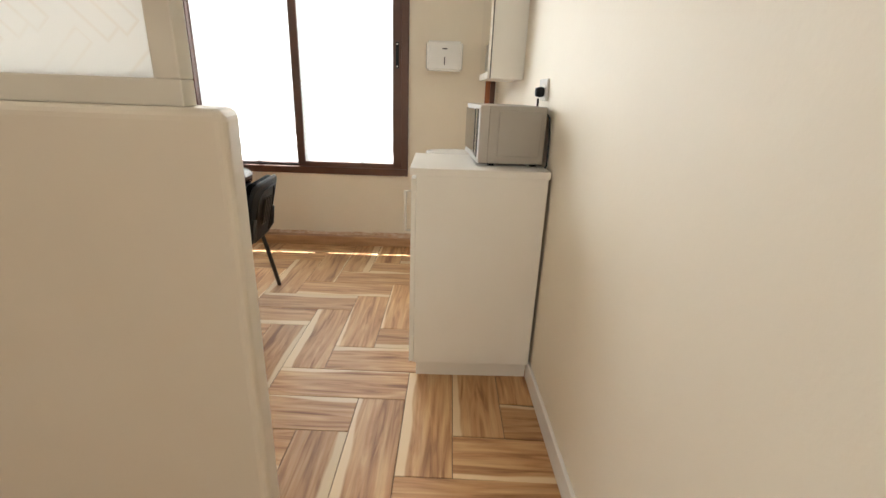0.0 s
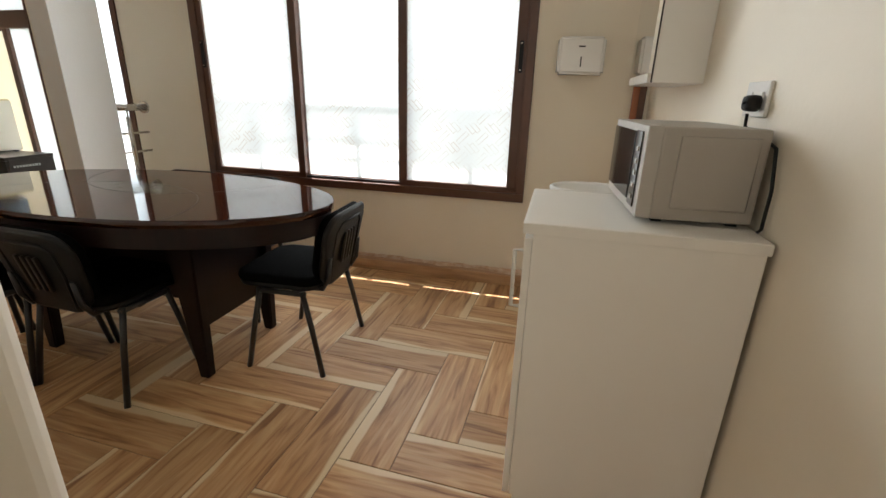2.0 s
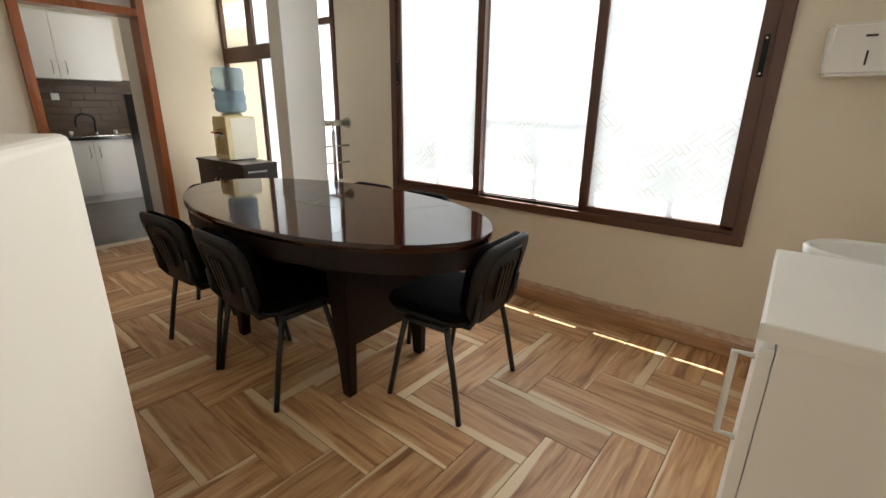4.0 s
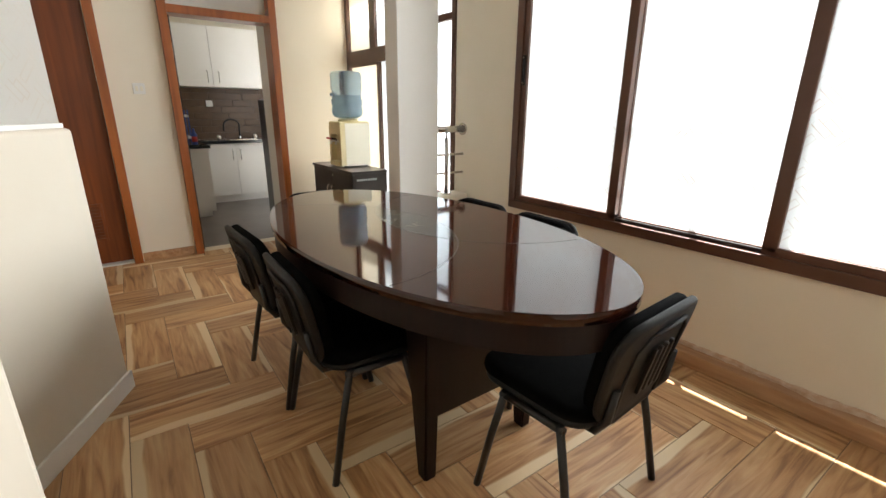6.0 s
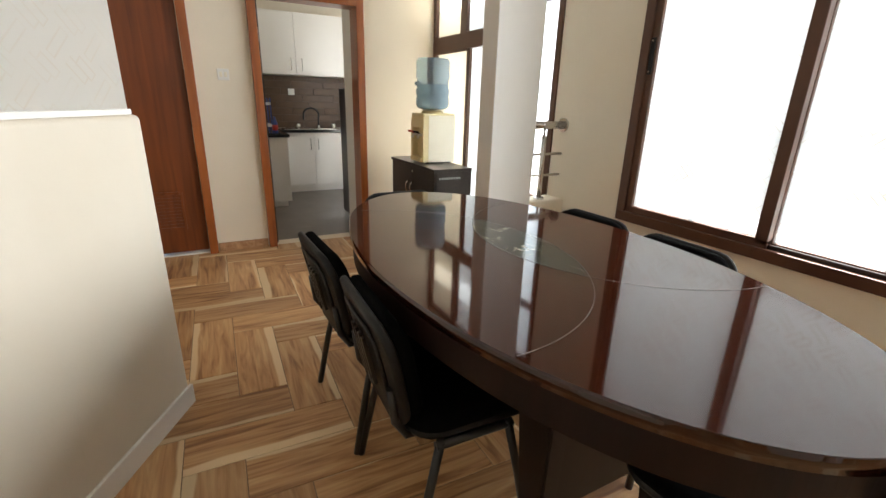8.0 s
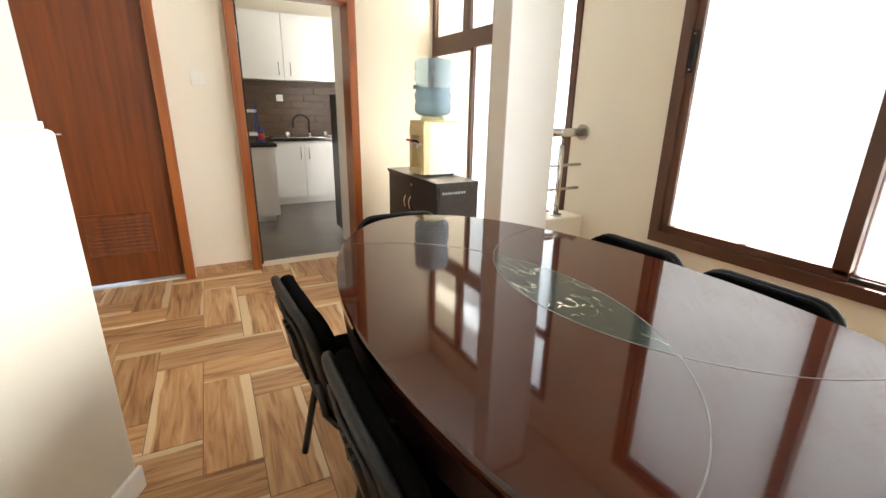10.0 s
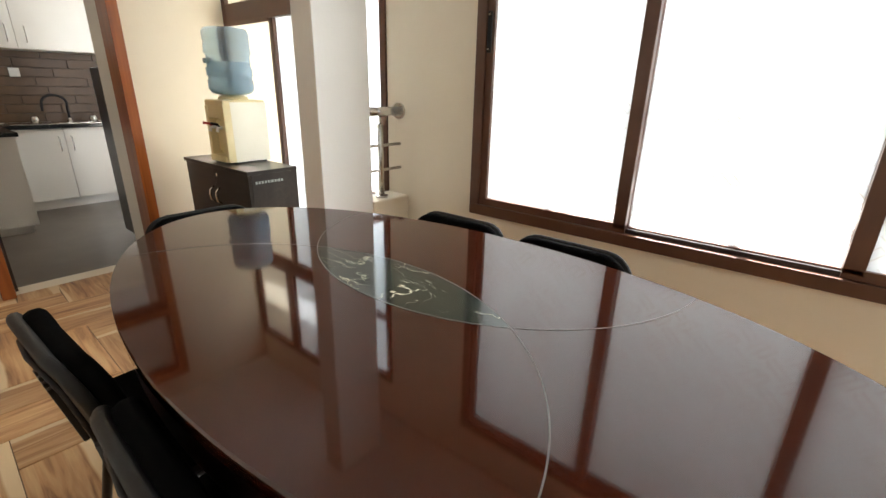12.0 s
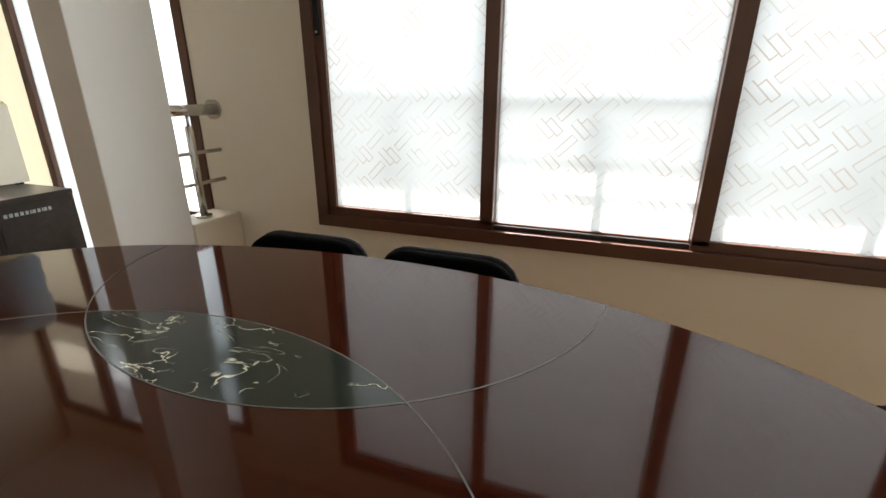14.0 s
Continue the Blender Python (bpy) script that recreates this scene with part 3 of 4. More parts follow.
def door_closed():
    d = thing("door_1", "closed reddish-brown veneered door with a louvred vent", "door", kind="structure")
    y0, y1 = D1[0], D1[1]
    frame_posts(d, y0, y1, 2.02, XW + 0.055, 0.062)
    part("head", B(XW - 0.13, y0 + 0.062, 1.955, XW + 0.055, y1 - 0.062, 2.02, bevel=0.004), FRAMEWOOD, d)
    leaf = part("leaf", B(XW - 0.035, y0 + 0.065, 0.03, XW + 0.005, y1 - 0.065, 1.952, bevel=0.003), DOORWOOD, d)
    vy0, vy1, vz0, vz1 = 1.845, 2.205, 0.235, 0.49
    x = XW + 0.005
    part("vent_frame", B(x, vy0 - 0.02, vz0 - 0.02, x + 0.012, vy1 + 0.02, vz0, bevel=0.003), DOORWOOD, leaf)
    part("vent_frame", B(x, vy0 - 0.02, vz1, x + 0.012, vy1 + 0.02, vz1 + 0.02, bevel=0.003), DOORWOOD, leaf)
    for a, b in ((vy0 - 0.02, vy0), (vy1, vy1 + 0.02)):
        part("vent_frame", B(x, a, vz0, x + 0.012, b, vz1, bevel=0.003), DOORWOOD, leaf)
    n = 10
    for i in range(n):
        z = vz0 + (vz1 - vz0) * (i + 0.5) / n
        bm = B(-0.003, vy0, -0.013, 0.003, vy1, 0.013)
        s = part("slat", bm, DOORWOOD, leaf)
        s.matrix_basis = pose(x + 0.006, 0, z, 0, -32, 0)
    h = part("door_handle", T([(x, 1.725, 1.02), (x + 0.05, 1.725, 1.02), (x + 0.055, 1.74, 1.02), (x + 0.055, 1.85, 1.02)], 0.009), STEEL, leaf, "steel lever handle")
    part("backplate", B(x, 1.705, 0.95, x + 0.006, 1.745, 1.09, bevel=0.002), STEEL, leaf)
    part("threshold", B(XW - 0.13, y0 + 0.062, 0, XW + 0.01, y1 - 0.062, 0.012), WHITEPL, d, "pale threshold strip")


def door_open():
    d = thing("door_2", "open kitchen doorway in a reddish wooden frame with a glazed transom", "door", kind="structure")
    y0, y1 = D2[0], D2[1]
    frame_posts(d, y0, y1, 2.5, XW + 0.055, 0.062)
    part("head", B(XW - 0.13, y0 + 0.062, 1.915, XW + 0.055, y1 - 0.062, 1.975, bevel=0.004), FRAMEWOOD, d)
    part("head", B(XW - 0.13, y0 + 0.062, 2.44, XW + 0.055, y1 - 0.062, 2.5, bevel=0.004), FRAMEWOOD, d)
    # near-black colour stands for the shadow behind the jamb
    part("stop", B(XW - 0.09, y0 + 0.062, 0, XW - 0.06, y0 + 0.085, 1.915), DARKALU, d, "door stop with its shadow put into the dark colour")
    p = part("transom_pane", B(XW - 0.05, y0 + 0.062, 1.975, XW - 0.044, y1 - 0.062, 2.44), FILM_IN, d, "frosted transom glass")
    p.visible_shadow = False
    for z in (0.72, 1.60):
        hinge = part("hinge", B(XW - 0.04, y0 + 0.0621, z, XW + 0.04, y0 + 0.067, z + 0.1), STEEL, d, "steel hinge plate")
    part("strike", B(XW + 0.0, y0 + 0.0622, 0.96, XW + 0.03, y0 + 0.065, 1.03), STEEL, d)


door_closed()
door_open()

# ---------- kitchen seen through the doorway ----------
KX0, KX1, KY0, KY1 = -7.45, XW - 0.13, 2.2, 4.75
structure("floor_kitchen", B(KX0, KY0, -0.12, KX1, KY1, 0.0), KFLOOR, "dark grey-brown kitchen floor tiles", "floor")
structure("ceiling_kitchen", B(KX0, KY0, ZC, KX1, KY1, ZC + 0.15), CEIL, "white kitchen ceiling", "ceiling")
structure("wall_kitchen_back", B(KX0 - 0.15, KY0, -0.12, KX0, KY1, ZC + 0.15), WALL, "cream kitchen back wall", "wall")
structure("wall_kitchen_left", B(KX0 - 0.15, KY0 - 0.15, -0.12, KX1, KY0, ZC + 0.15), WALL, "cream kitchen side wall", "wall")
structure("wall_kitchen_right", wall_with_holes("x", KX0 - 0.15, KX1, KY1, KY1 + 0.15, -0.12, ZC + 0.15, [(-6.75, -5.65, 1.15, 2.25)]), WALL, "cream kitchen window wall", "wall")
structure("wall_kitchen_stub", B(-5.38, 3.672, 0, KX1, 3.84, ZC), WHITEWALL, "pale plastered stub wall inside the kitchen door", "wall")


def window_kitchen():
    w = thing("window_4", "kitchen window with a frosted pane", "window", kind="structure")
    for a, b, c, e in ((-6.75, -5.65, 1.15, 1.2), (-6.75, -5.65, 2.2, 2.25), (-6.75, -6.7, 1.2, 2.2), (-5.7, -5.65, 1.2, 2.2)):
        part("window_frame", B(a, KY1 + 0.03, c, b, KY1 + 0.09, e), ALU, w)
    pane("pane", B(-6.7, KY1 + 0.055, 1.2, -5.7, KY1 + 0.061, 2.2), FILM, w)


window_kitchen()


def bow_handle(parent, x, y, z0, z1, out=0.028, axis="x", name="handle", mt=None):
    """A slim bar handle on a face that looks along +x or -y."""
    o = (lambda k: (x + k, y)) if axis == "x" else (lambda k: (x, y - k))
    pts = [(*o(0), z0), (*o(out), z0 + 0.008), (*o(out), z1 - 0.008), (*o(0), z1)]
    return part(name, T(pts, 0.005, 8), mt or STEEL, parent, "slim steel handle")


def kitchen_unit(name, label, cat, x0, x1, y0, y1, z0, z1, doors, hz, hys):
    c = thing(name, label, cat, group="kitchen units")
    part("body", B(x0, y0, z0, x1 - 0.02, y1, z1), WHITELAM, c)
    step = (y1 - y0) / doors
    for i in range(doors):
        dr = part("door", B(x1 - 0.019, y0 + i * step + 0.002, z0 + 0.004, x1, y0 + (i + 1) * step - 0.002, z1 - 0.004, bevel=0.002), WHITELAM, c)
        bow_handle(dr, x1, y0 + hys[i], hz[0], hz[1])
    return c


c1 = kitchen_unit("base_cabinet", "white laminate kitchen base cabinet with slim handles under a dark worktop", "cabinet", KX0, -7.1, 3.26, 4.2, 0.09, 0.78, 2, (0.56, 0.70), (0.42, 0.52))
part("plinth", B(KX0, 3.26, 0, -7.15, 4.2, 0.09), WHITELAM, c1)
c2 = thing("base_cabinet", "white laminate kitchen base cabinet end panel beside the doorway", "cabinet", group="kitchen units")
part("body", B(KX0, 2.65, 0.07, -6.28, 3.26, 0.79, bevel=0.002), WHITELAM, c2)
part("plinth", B(KX0, 2.65, 0, -6.34, 3.22, 0.07), WHITELAM, c2)
c3 = kitchen_unit("wall_cabinet", "white laminate kitchen wall cabinet with slim handles", "cabinet", KX0, -7.08, 2.95, 4.17, 1.475, 2.185, 2, (1.53, 1.67), (0.55, 0.68))
wt = thing("worktop", "polished black granite kitchen worktop", "worktop")
part("slab", B(KX0, 3.28, 0.78, -7.07, 4.2, 0.815, bevel=0.004), GRANITE, wt)
part("slab", B(KX0, 2.65, 0.79, -6.25, 3.28, 0.822, bevel=0.004), GRANITE, wt)
splash = structure("splashback", B(KX0, 2.3, 0.82, KX0 + 0.006, 4.7, 1.5), KGROUT, "dark brown brick-pattern splashback tiles", "splashback")
snk = thing("kitchen_sink", "stainless steel inset sink on the black worktop", "sink")
part("rim", B(-7.38, 3.36, 0.815, -7.1, 4.1, 0.823, bevel=0.003), STEEL, snk)
part("bowl", B(-7.35, 3.7, 0.822, -7.14, 4.0, 0.827, bevel=0.002), CHROME, snk)
tap = thing("kitchen_tap", "black gooseneck kitchen tap with chrome base", "tap")
arc = [(-7.36, 3.86, 0.823), (-7.36, 3.86, 0.95)] + [(-7.33 + 0.0 * a, 3.76 + 0.10 * math.cos(a), 1.0 + 0.08 * math.sin(a)) for a in [k * math.pi / 8 for k in range(0, 9)]] + [(-7.33, 3.655, 0.93)]
part("spout", T(arc, 0.011), BLACKPL, tap)
part("base", T([(-7.36, 3.86, 0.823), (-7.36, 3.86, 0.86)], 0.022), CHROME, tap)
for yy in (3.56, 4.02):
    g = thing("glass_jar", "small clear glass jar on the sink edge", "jar", group="jars by the sink")
    part("jar", lathe(bmesh.new(), [(0.03, 0.823), (0.034, 0.85), (0.03, 0.885), (0.02, 0.89)], -7.2, yy, 16), CHROME, g)
bt = thing("bottle", "red-labelled dark bottle on the worktop", "bottle")
part("body", lathe(bmesh.new(), [(0.028, 0.822), (0.03, 0.83), (0.03, 0.93), (0.012, 0.98), (0.012, 1.0)], -6.5, 3.17, 16), BLUEPL, bt)
part("label", lathe(bmesh.new(), [(0.0308, 0.85), (0.0308, 0.91)], -6.5, 3.17, 16), REDPL, bt)
rack = thing("dish_rack", "blue dish rack with pale plates on the worktop", "dish rack")
for yy in (2.96, 3.15):
    part("post", B(-6.9, yy, 0.822, -6.885, yy + 0.015, 1.2), BLUEPL, rack)
    part("post", B(-6.65, yy, 0.822, -6.635, yy + 0.015, 1.2), BLUEPL, rack)
for z in (0.88, 1.12):
    part("shelf", B(-6.9, 2.96, z, -6.635, 3.165, z + 0.03), WHITEPL, rack)
hob = thing("hob", "black gas hob on the worktop", "hob")
part("plate", B(-6.75, 2.75, 0.822, -6.3, 3.2, 0.832, bevel=0.003), BLACKGLASS, hob)
for xx in (-6.62, -6.42):
    part("burner", lathe(bmesh.new(), [(0.05, 0.832), (0.05, 0.845), (0.03, 0.855)], xx, 3.0, 16), BLACKMET, hob)
fr = thing("refrigerator", "dark grey refrigerator beside the kitchen door", "refrigerator")
part("body", B(-5.68, 3.735, 0.03, -5.385, 4.3, 1.315, bevel=0.012), FRIDGE, fr)
part("door", B(-5.678, 3.695, 0.06, -5.387, 3.735, 1.31, bevel=0.012), FRIDGE, fr)
for fx in (-5.64, -5.42):
    part("foot", B(fx - 0.02, 3.76, 0, fx + 0.02, 3.8, 0.03), BLACKPL, fr)
ks = thing("wall_socket", "white socket on the brown splashback", "socket")
part("plate", B(KX0 + 0.022, 3.50, 1.24, KX0 + 0.034, 3.58, 1.32, bevel=0.003), WHITEPL, ks)

# ---------- oval table ----------
TC, TA, TB, TZ = Vector((-2.038, 3.263)), 0.955, 0.488, 0.78


def oval(a, b, n=176):
    return [(TC.x + a * math.cos(2 * math.pi * k / n), TC.y + b * math.sin(2 * math.pi * k / n)) for k in range(n)]


table = thing("conference_table", "oval dark mahogany conference table with a glossy top and marble inlay", "table")
top = part("tabletop", prism(bmesh.new(), oval(TA, TB), TZ - 0.032, TZ, bevel=0.011, seg=4), MAHOG, table, "polished reddish mahogany top", smooth=False)
for p in top.data.polygons:
    p.use_smooth = p.normal.z < 0.999 and p.area < 0.01
part("apron", prism(bmesh.new(), oval(TA - 0.012, TB - 0.012), TZ - 0.115, TZ - 0.032), MAHOGSHADE, table, "deep rounded edge band")


CA, RA, CB2, RB = (-2.065, 3.705), (0.55, 0.512), (-2.12, 2.86), (0.595, 0.525)


def inside_table(x, y, m=0.006):
    return ((x - TC.x) / (TA - m)) ** 2 + ((y - TC.y) / (TB - m)) ** 2 < 1


def inlay(name, c, r):
    """A thin pale line let into the top along an ellipse, where it lies on the table."""
    bm = bmesh.new()
    n, w = 160, 0.0013
    for k in range(n):
        quad = []
        for j, s in ((k, -w), (k + 1, -w), (k + 1, w), (k, w)):
            a = 2 * math.pi * j / n
            quad.append((c[0] + (r[0] + s) * math.cos(a), c[1] + (r[1] + s) * math.sin(a)))
        if all(inside_table(*q) for q in quad):
            bm.faces.new([bm.verts.new((x, y, TZ + 0.0006)) for x, y in quad])
    bmesh.ops.remove_doubles(bm, verts=bm.verts, dist=0.0002)
    return part(name, bm, CHALK, table, "fine pale inlay line")


inlay("inlay_line", CA, RA)
inlay("inlay_line", CB2, RB)
lens = []
for k in range(240):
    a = 2 * math.pi * k / 240
    x, y = CA[0] + RA[0] * math.cos(a), CA[1] + RA[1] * math.sin(a)
    if ((x - CB2[0]) / RB[0]) ** 2 + ((y - CB2[1]) / RB[1]) ** 2 < 1:
        lens.append((x, y))
lens2 = []
for k in range(240):
    a = 2 * math.pi * k / 240
    x, y = CB2[0] + RB[0] * math.cos(a), CB2[1] + RB[1] * math.sin(a)
    if ((x - CA[0]) / RA[0]) ** 2 + ((y - CA[1]) / RA[1]) ** 2 < 1:
        lens2.append((x, y))
cl = Vector((sum(p[0] for p in lens + lens2) / len(lens + lens2), sum(p[1] for p in lens + lens2) / len(lens + lens2)))
ring = sorted(lens + lens2, key=lambda p: math.atan2(p[1] - cl.y, p[0] - cl.x))
part("marble_inlay", prism(bmesh.new(), ring, TZ - 0.003, TZ + 0.0003), MARBLE, table, "black marble inlay with pale veins")

for sx in (-1, 1):
    x = TC.x + sx * 0.443
    for sy in (-1, 1):
        y = TC.y + sy * 0.235
        bm = bmesh.new()
        lo = [(x - 0.024, y - 0.024), (x + 0.024, y - 0.024), (x + 0.024, y + 0.024), (x - 0.024, y + 0.024)]
        hi = [(x - 0.045 - (0.05 if sx > 0 else 0), y - 0.03), (x + 0.045 + (0.05 if sx < 0 else 0), y - 0.03), (x + 0.045 + (0.05 if sx < 0 else 0), y + 0.03), (x - 0.045 - (0.05 if sx > 0 else 0), y + 0.03)]
        vl = [bm.verts.new((*p, 0.0)) for p in lo]
        vh = [bm.verts.new((*p, TZ - 0.115)) for p in hi]
        bm.faces.new(vl[::-1]), bm.faces.new(vh)
        for k in range(4):
            bm.faces.new((vl[k], vl[(k + 1) % 4], vh[(k + 1) % 4], vh[k]))
        bmesh.ops.bevel(bm, geom=bm.edges[:], offset=0.006, segments=2, affect="EDGES")
        part("leg", bm, MAHOGSHADE, table, "tapered leg with worn foot, under-table shade in its dark colour")
    part("end_panel", B(x - 0.012, TC.y - 0.215, 0.24, x + 0.012, TC.y + 0.215, TZ - 0.115), MAHOGSHADE, table)
part("modesty_panel", B(TC.x - 0.43, TC.y - 0.012, 0.24, TC.x + 0.43, TC.y + 0.012, TZ - 0.115), MAHOGSHADE, table)


# ---------- chairs ----------
def rounded_rect(w, h, r, n=6):
    pts = []
    for cx, cy, a0 in ((w / 2 - r, h / 2 - r, 0), (-w / 2 + r, h / 2 - r, 90), (-w / 2 + r, -h / 2 + r, 180), (w / 2 - r, -h / 2 + r, 270)):
        pts += [(cx + r * math.cos(radians(a0 + 90 * k / n)), cy + r * math.sin(radians(a0 + 90 * k / n))) for k in range(n + 1)]
    return pts


def cushion(w, h, r, z0, z1, edge, curve=0.0):
    """A padded slab: a rounded outline, pulled in at top and bottom, bowed along x."""
    bm = bmesh.new()
    prof = [(-edge, z0), (-edge * 0.3, z0 + (z1 - z0) * 0.12), (0, z0 + (z1 - z0) * 0.4), (-edge * 0.25, z0 + (z1 - z0) * 0.75), (-edge, z0 + (z1 - z0) * 0.95), (-edge * 2.6, z1)]
    rings = []
    for inset, z in prof:
        o = rounded_rect(w + 2 * inset, h + 2 * inset, max(r + inset, 0.01))
        rings.append([bm.verts.new((x, y, z + curve * (2 * x / w) ** 2)) for x, y in o])
    n = len(rings[0])
    for a, b in zip(rings, rings[1:]):
        for k in range(n):
            bm.faces.new((a[k], a[(k + 1) % n], b[(k + 1) % n], b[k]))
    bm.faces.new(rings[0][::-1])
    bm.faces.new(rings[-1])
    return bm


def make_chair(label, at):
    """A stacking visitor chair that faces +y, its feet on the floor."""
    c = thing("visitor_chair", label, "chair", at, group="chairs round the table")
    seat = part("seat", cushion(0.45, 0.42, 0.09, 0.423, 0.462, 0.012), FABRIC, c, "black fabric seat pad", smooth=True)
    seat.matrix_basis = pose(0, 0.035, 0)
    pan = part("seat_pan", cushion(0.44, 0.41, 0.09, 0.40, 0.428, 0.01), BLACKPL, c, "black plastic underpan", smooth=True)
    pan.matrix_basis = pose(0, 0.035, 0)
    # backrest: local z of the pad points towards the sitter
    def taper(bm, sign):
        for v in bm.verts:
            v.co.x *= 0.94 + 0.7 * sign * v.co.y if sign * v.co.y < 0 else 0.94 + 0.3 * abs(v.co.y)
        return bm
    back = part("backrest", taper(cushion(0.43, 0.335, 0.10, -0.002, 0.04, 0.012, 0.022), -1), FABRIC, c, "black fabric back pad", smooth=True)
    back.matrix_basis = pose(0, -0.206, 0.572, -78, 0, 0)
    shell = part("back_shell", taper(cushion(0.445, 0.35, 0.105, -0.002, 0.02, 0.006, -0.022), 1), BLACKPL, c, "moulded black plastic back shell", smooth=True)
    shell.matrix_basis = pose(0, -0.210, 0.572, 102, 0, 0)
    for k in (-1.5, -0.5, 0.5, 1.5):
        part("rib", B(k * 0.032 - 0.007, -0.075, 0.014, k * 0.032 + 0.007, 0.075, 0.0255, bevel=0.003), BLACKMET, shell, "vertical groove")
    part("rim", T([(0.115, -0.15, 0.01), (0.135, 0.0, 0.008), (0.135, 0.09, 0.008), (0.10, 0.125, 0.013), (0, 0.13, 0.019), (-0.10, 0.125, 0.013), (-0.135, 0.09, 0.008), (-0.135, 0, 0.008), (-0.115, -0.15, 0.01)], 0.006, 8), BLACKPL, shell, "raised moulding")
    for sx in (-1, 1):
        part("leg", T([(sx * 0.245, -0.185, 0.0), (sx * 0.232, -0.14, 0.23), (sx * 0.222, -0.10, 0.405)], 0.0125, 10), BLACKMET, c)
        part("leg", T([(sx * 0.245, 0.185, 0.0), (sx * 0.232, 0.14, 0.23), (sx * 0.222, 0.10, 0.405)], 0.0125, 10), BLACKMET, c)
        part("side_bar", T([(sx * 0.222, -0.115, 0.392), (sx * 0.222, 0.115, 0.392)], 0.0125, 10), BLACKMET, c)
        part("back_post", T([(sx * 0.16, -0.05, 0.395), (sx * 0.16, -0.17, 0.40), (sx * 0.16, -0.20, 0.45), (sx * 0.16, -0.212, 0.55)], 0.011, 10), BLACKMET, c)
    part("cross_bar", T([(-0.222, -0.07, 0.39), (0.222, -0.07, 0.39)], 0.011, 10), BLACKMET, c)
    return c


CHAIR = "black fabric visitor chair on metal legs"
chair = make_chair(CHAIR + " at the table end", pose(-1.295, 3.402, 0, 0, 0, 93))
for x, y, rz in ((-1.985, 2.948, -2), (-2.495, 2.935, 2), (-2.385, 3.72, 181), (-1.935, 3.715, 179), (-2.96, 3.32, -90)):
    copy_thing(chair, pose(x, y, 0, 0, 0, rz))["label"] = CHAIR + (" under the table" if rz != -90 else " at the far table end")

# ---------- side cabinet and water cooler ----------
cab = thing("side_cabinet", "low espresso-brown two-door cabinet with white lettering bars, under the water cooler", "cabinet")
x0, x1, y0, y1, zt = -4.62, -3.80, 3.845, 4.155, 0.752
part("body", B(x0 + 0.012, y0 + 0.02, 0.05, x1 - 0.006, y1, zt - 0.022), ESPRESSO, cab)
part("top", B(x0, y0 - 0.008, zt - 0.022, x1, y1, zt, bevel=0.002), ESPRESSO, cab)
part("plinth", B(x0 + 0.03, y0 + 0.04, 0, x1 - 0.02, y1 - 0.02, 0.05), ESPRESSO, cab)
mx_ = (x0 + x1) / 2
for a, b, h in ((x0 + 0.014, mx_ - 0.0015, mx_ - 0.04), (mx_ + 0.0015, x1 - 0.008, mx_ + 0.04)):
    dr = part("door", B(a, y0, 0.055, b, y0 + 0.019, zt - 0.025, bevel=0.0015), ESPRESSO, cab)
    part("handle", T([(h, y0, 0.51), (h, y0 - 0.026, 0.53), (h, y0 - 0.03, 0.56), (h, y0 - 0.026, 0.59), (h, y0, 0.61)], 0.005, 8), CHROME, dr, "curved chrome handle")
part("lock", T([(mx_ + 0.03, y0, 0.69), (mx_ + 0.03, y0 - 0.006, 0.69)], 0.009, 12), CHROME, cab, "small round lock")
yy = 3.885
for w_ in (0.02, 0.02, 0.02, 0.02, 0.018, 0.008, 0.02, 0.018, 0.008, 0.018, 0.018):
    part("lettering_bar", B(x1 - 0.006, yy, 0.676, x1 - 0.0045, yy + w_ * 0.62, 0.691), TEXTWHITE, cab)
    yy += w_ * 0.95

wd = thing("water_cooler", "cream countertop water cooler with red and black taps, on a cabinet", "water cooler")
ax0, ax1, ay0, ay1 = -4.335, -4.10, 3.895, 4.165
part("side_panel", B(ax1 - 0.02, ay0 + 0.045, 0.762, ax1, ay1, 1.112, bevel=0.002), IVORYPL, wd, "ivory side panel")
part("side_panel", B(ax0, ay0 + 0.03, 0.762, ax0 + 0.02, ay1, 1.112, bevel=0.008), IVORYPL, wd, "ivory side panel")
part("body", B(ax0 + 0.02, ay0 + 0.06, 0.762, ax1 - 0.02, ay1 - 0.004, 1.10), CREAMPL, wd)
part("top", B(ax0 + 0.002, ay0 + 0.002, 1.085, ax1 - 0.002, ay1 - 0.002, 1.125, bevel=0.014, seg=3), CREAMPL, wd, "yellowed top cover")
part("front_post", B(ax0, ay0, 0.762, ax0 + 0.035, ay0 + 0.06, 1.09, bevel=0.008), CREAMPL, wd)
part("front_post", B(ax1 - 0.035, ay0, 0.762, ax1 - 0.001, ay0 + 0.08, 1.1, bevel=0.006), CREAMPL, wd)
part("front_panel", B(ax0 + 0.034, ay0 + 0.045, 0.82, ax1 - 0.034, ay0 + 0.06, 1.0, bevel=0.003), CREAMPL, wd)
part("front_panel", B(ax0 + 0.034, ay0 + 0.004, 1.02, ax1 - 0.034, ay0 + 0.03, 1.09, bevel=0.003), CREAMPL, wd)
part("drip_tray", B(ax0 + 0.02, ay0 - 0.012, 0.762, ax1 - 0.02, ay0 + 0.06, 0.80, bevel=0.006), CREAMPL, wd)
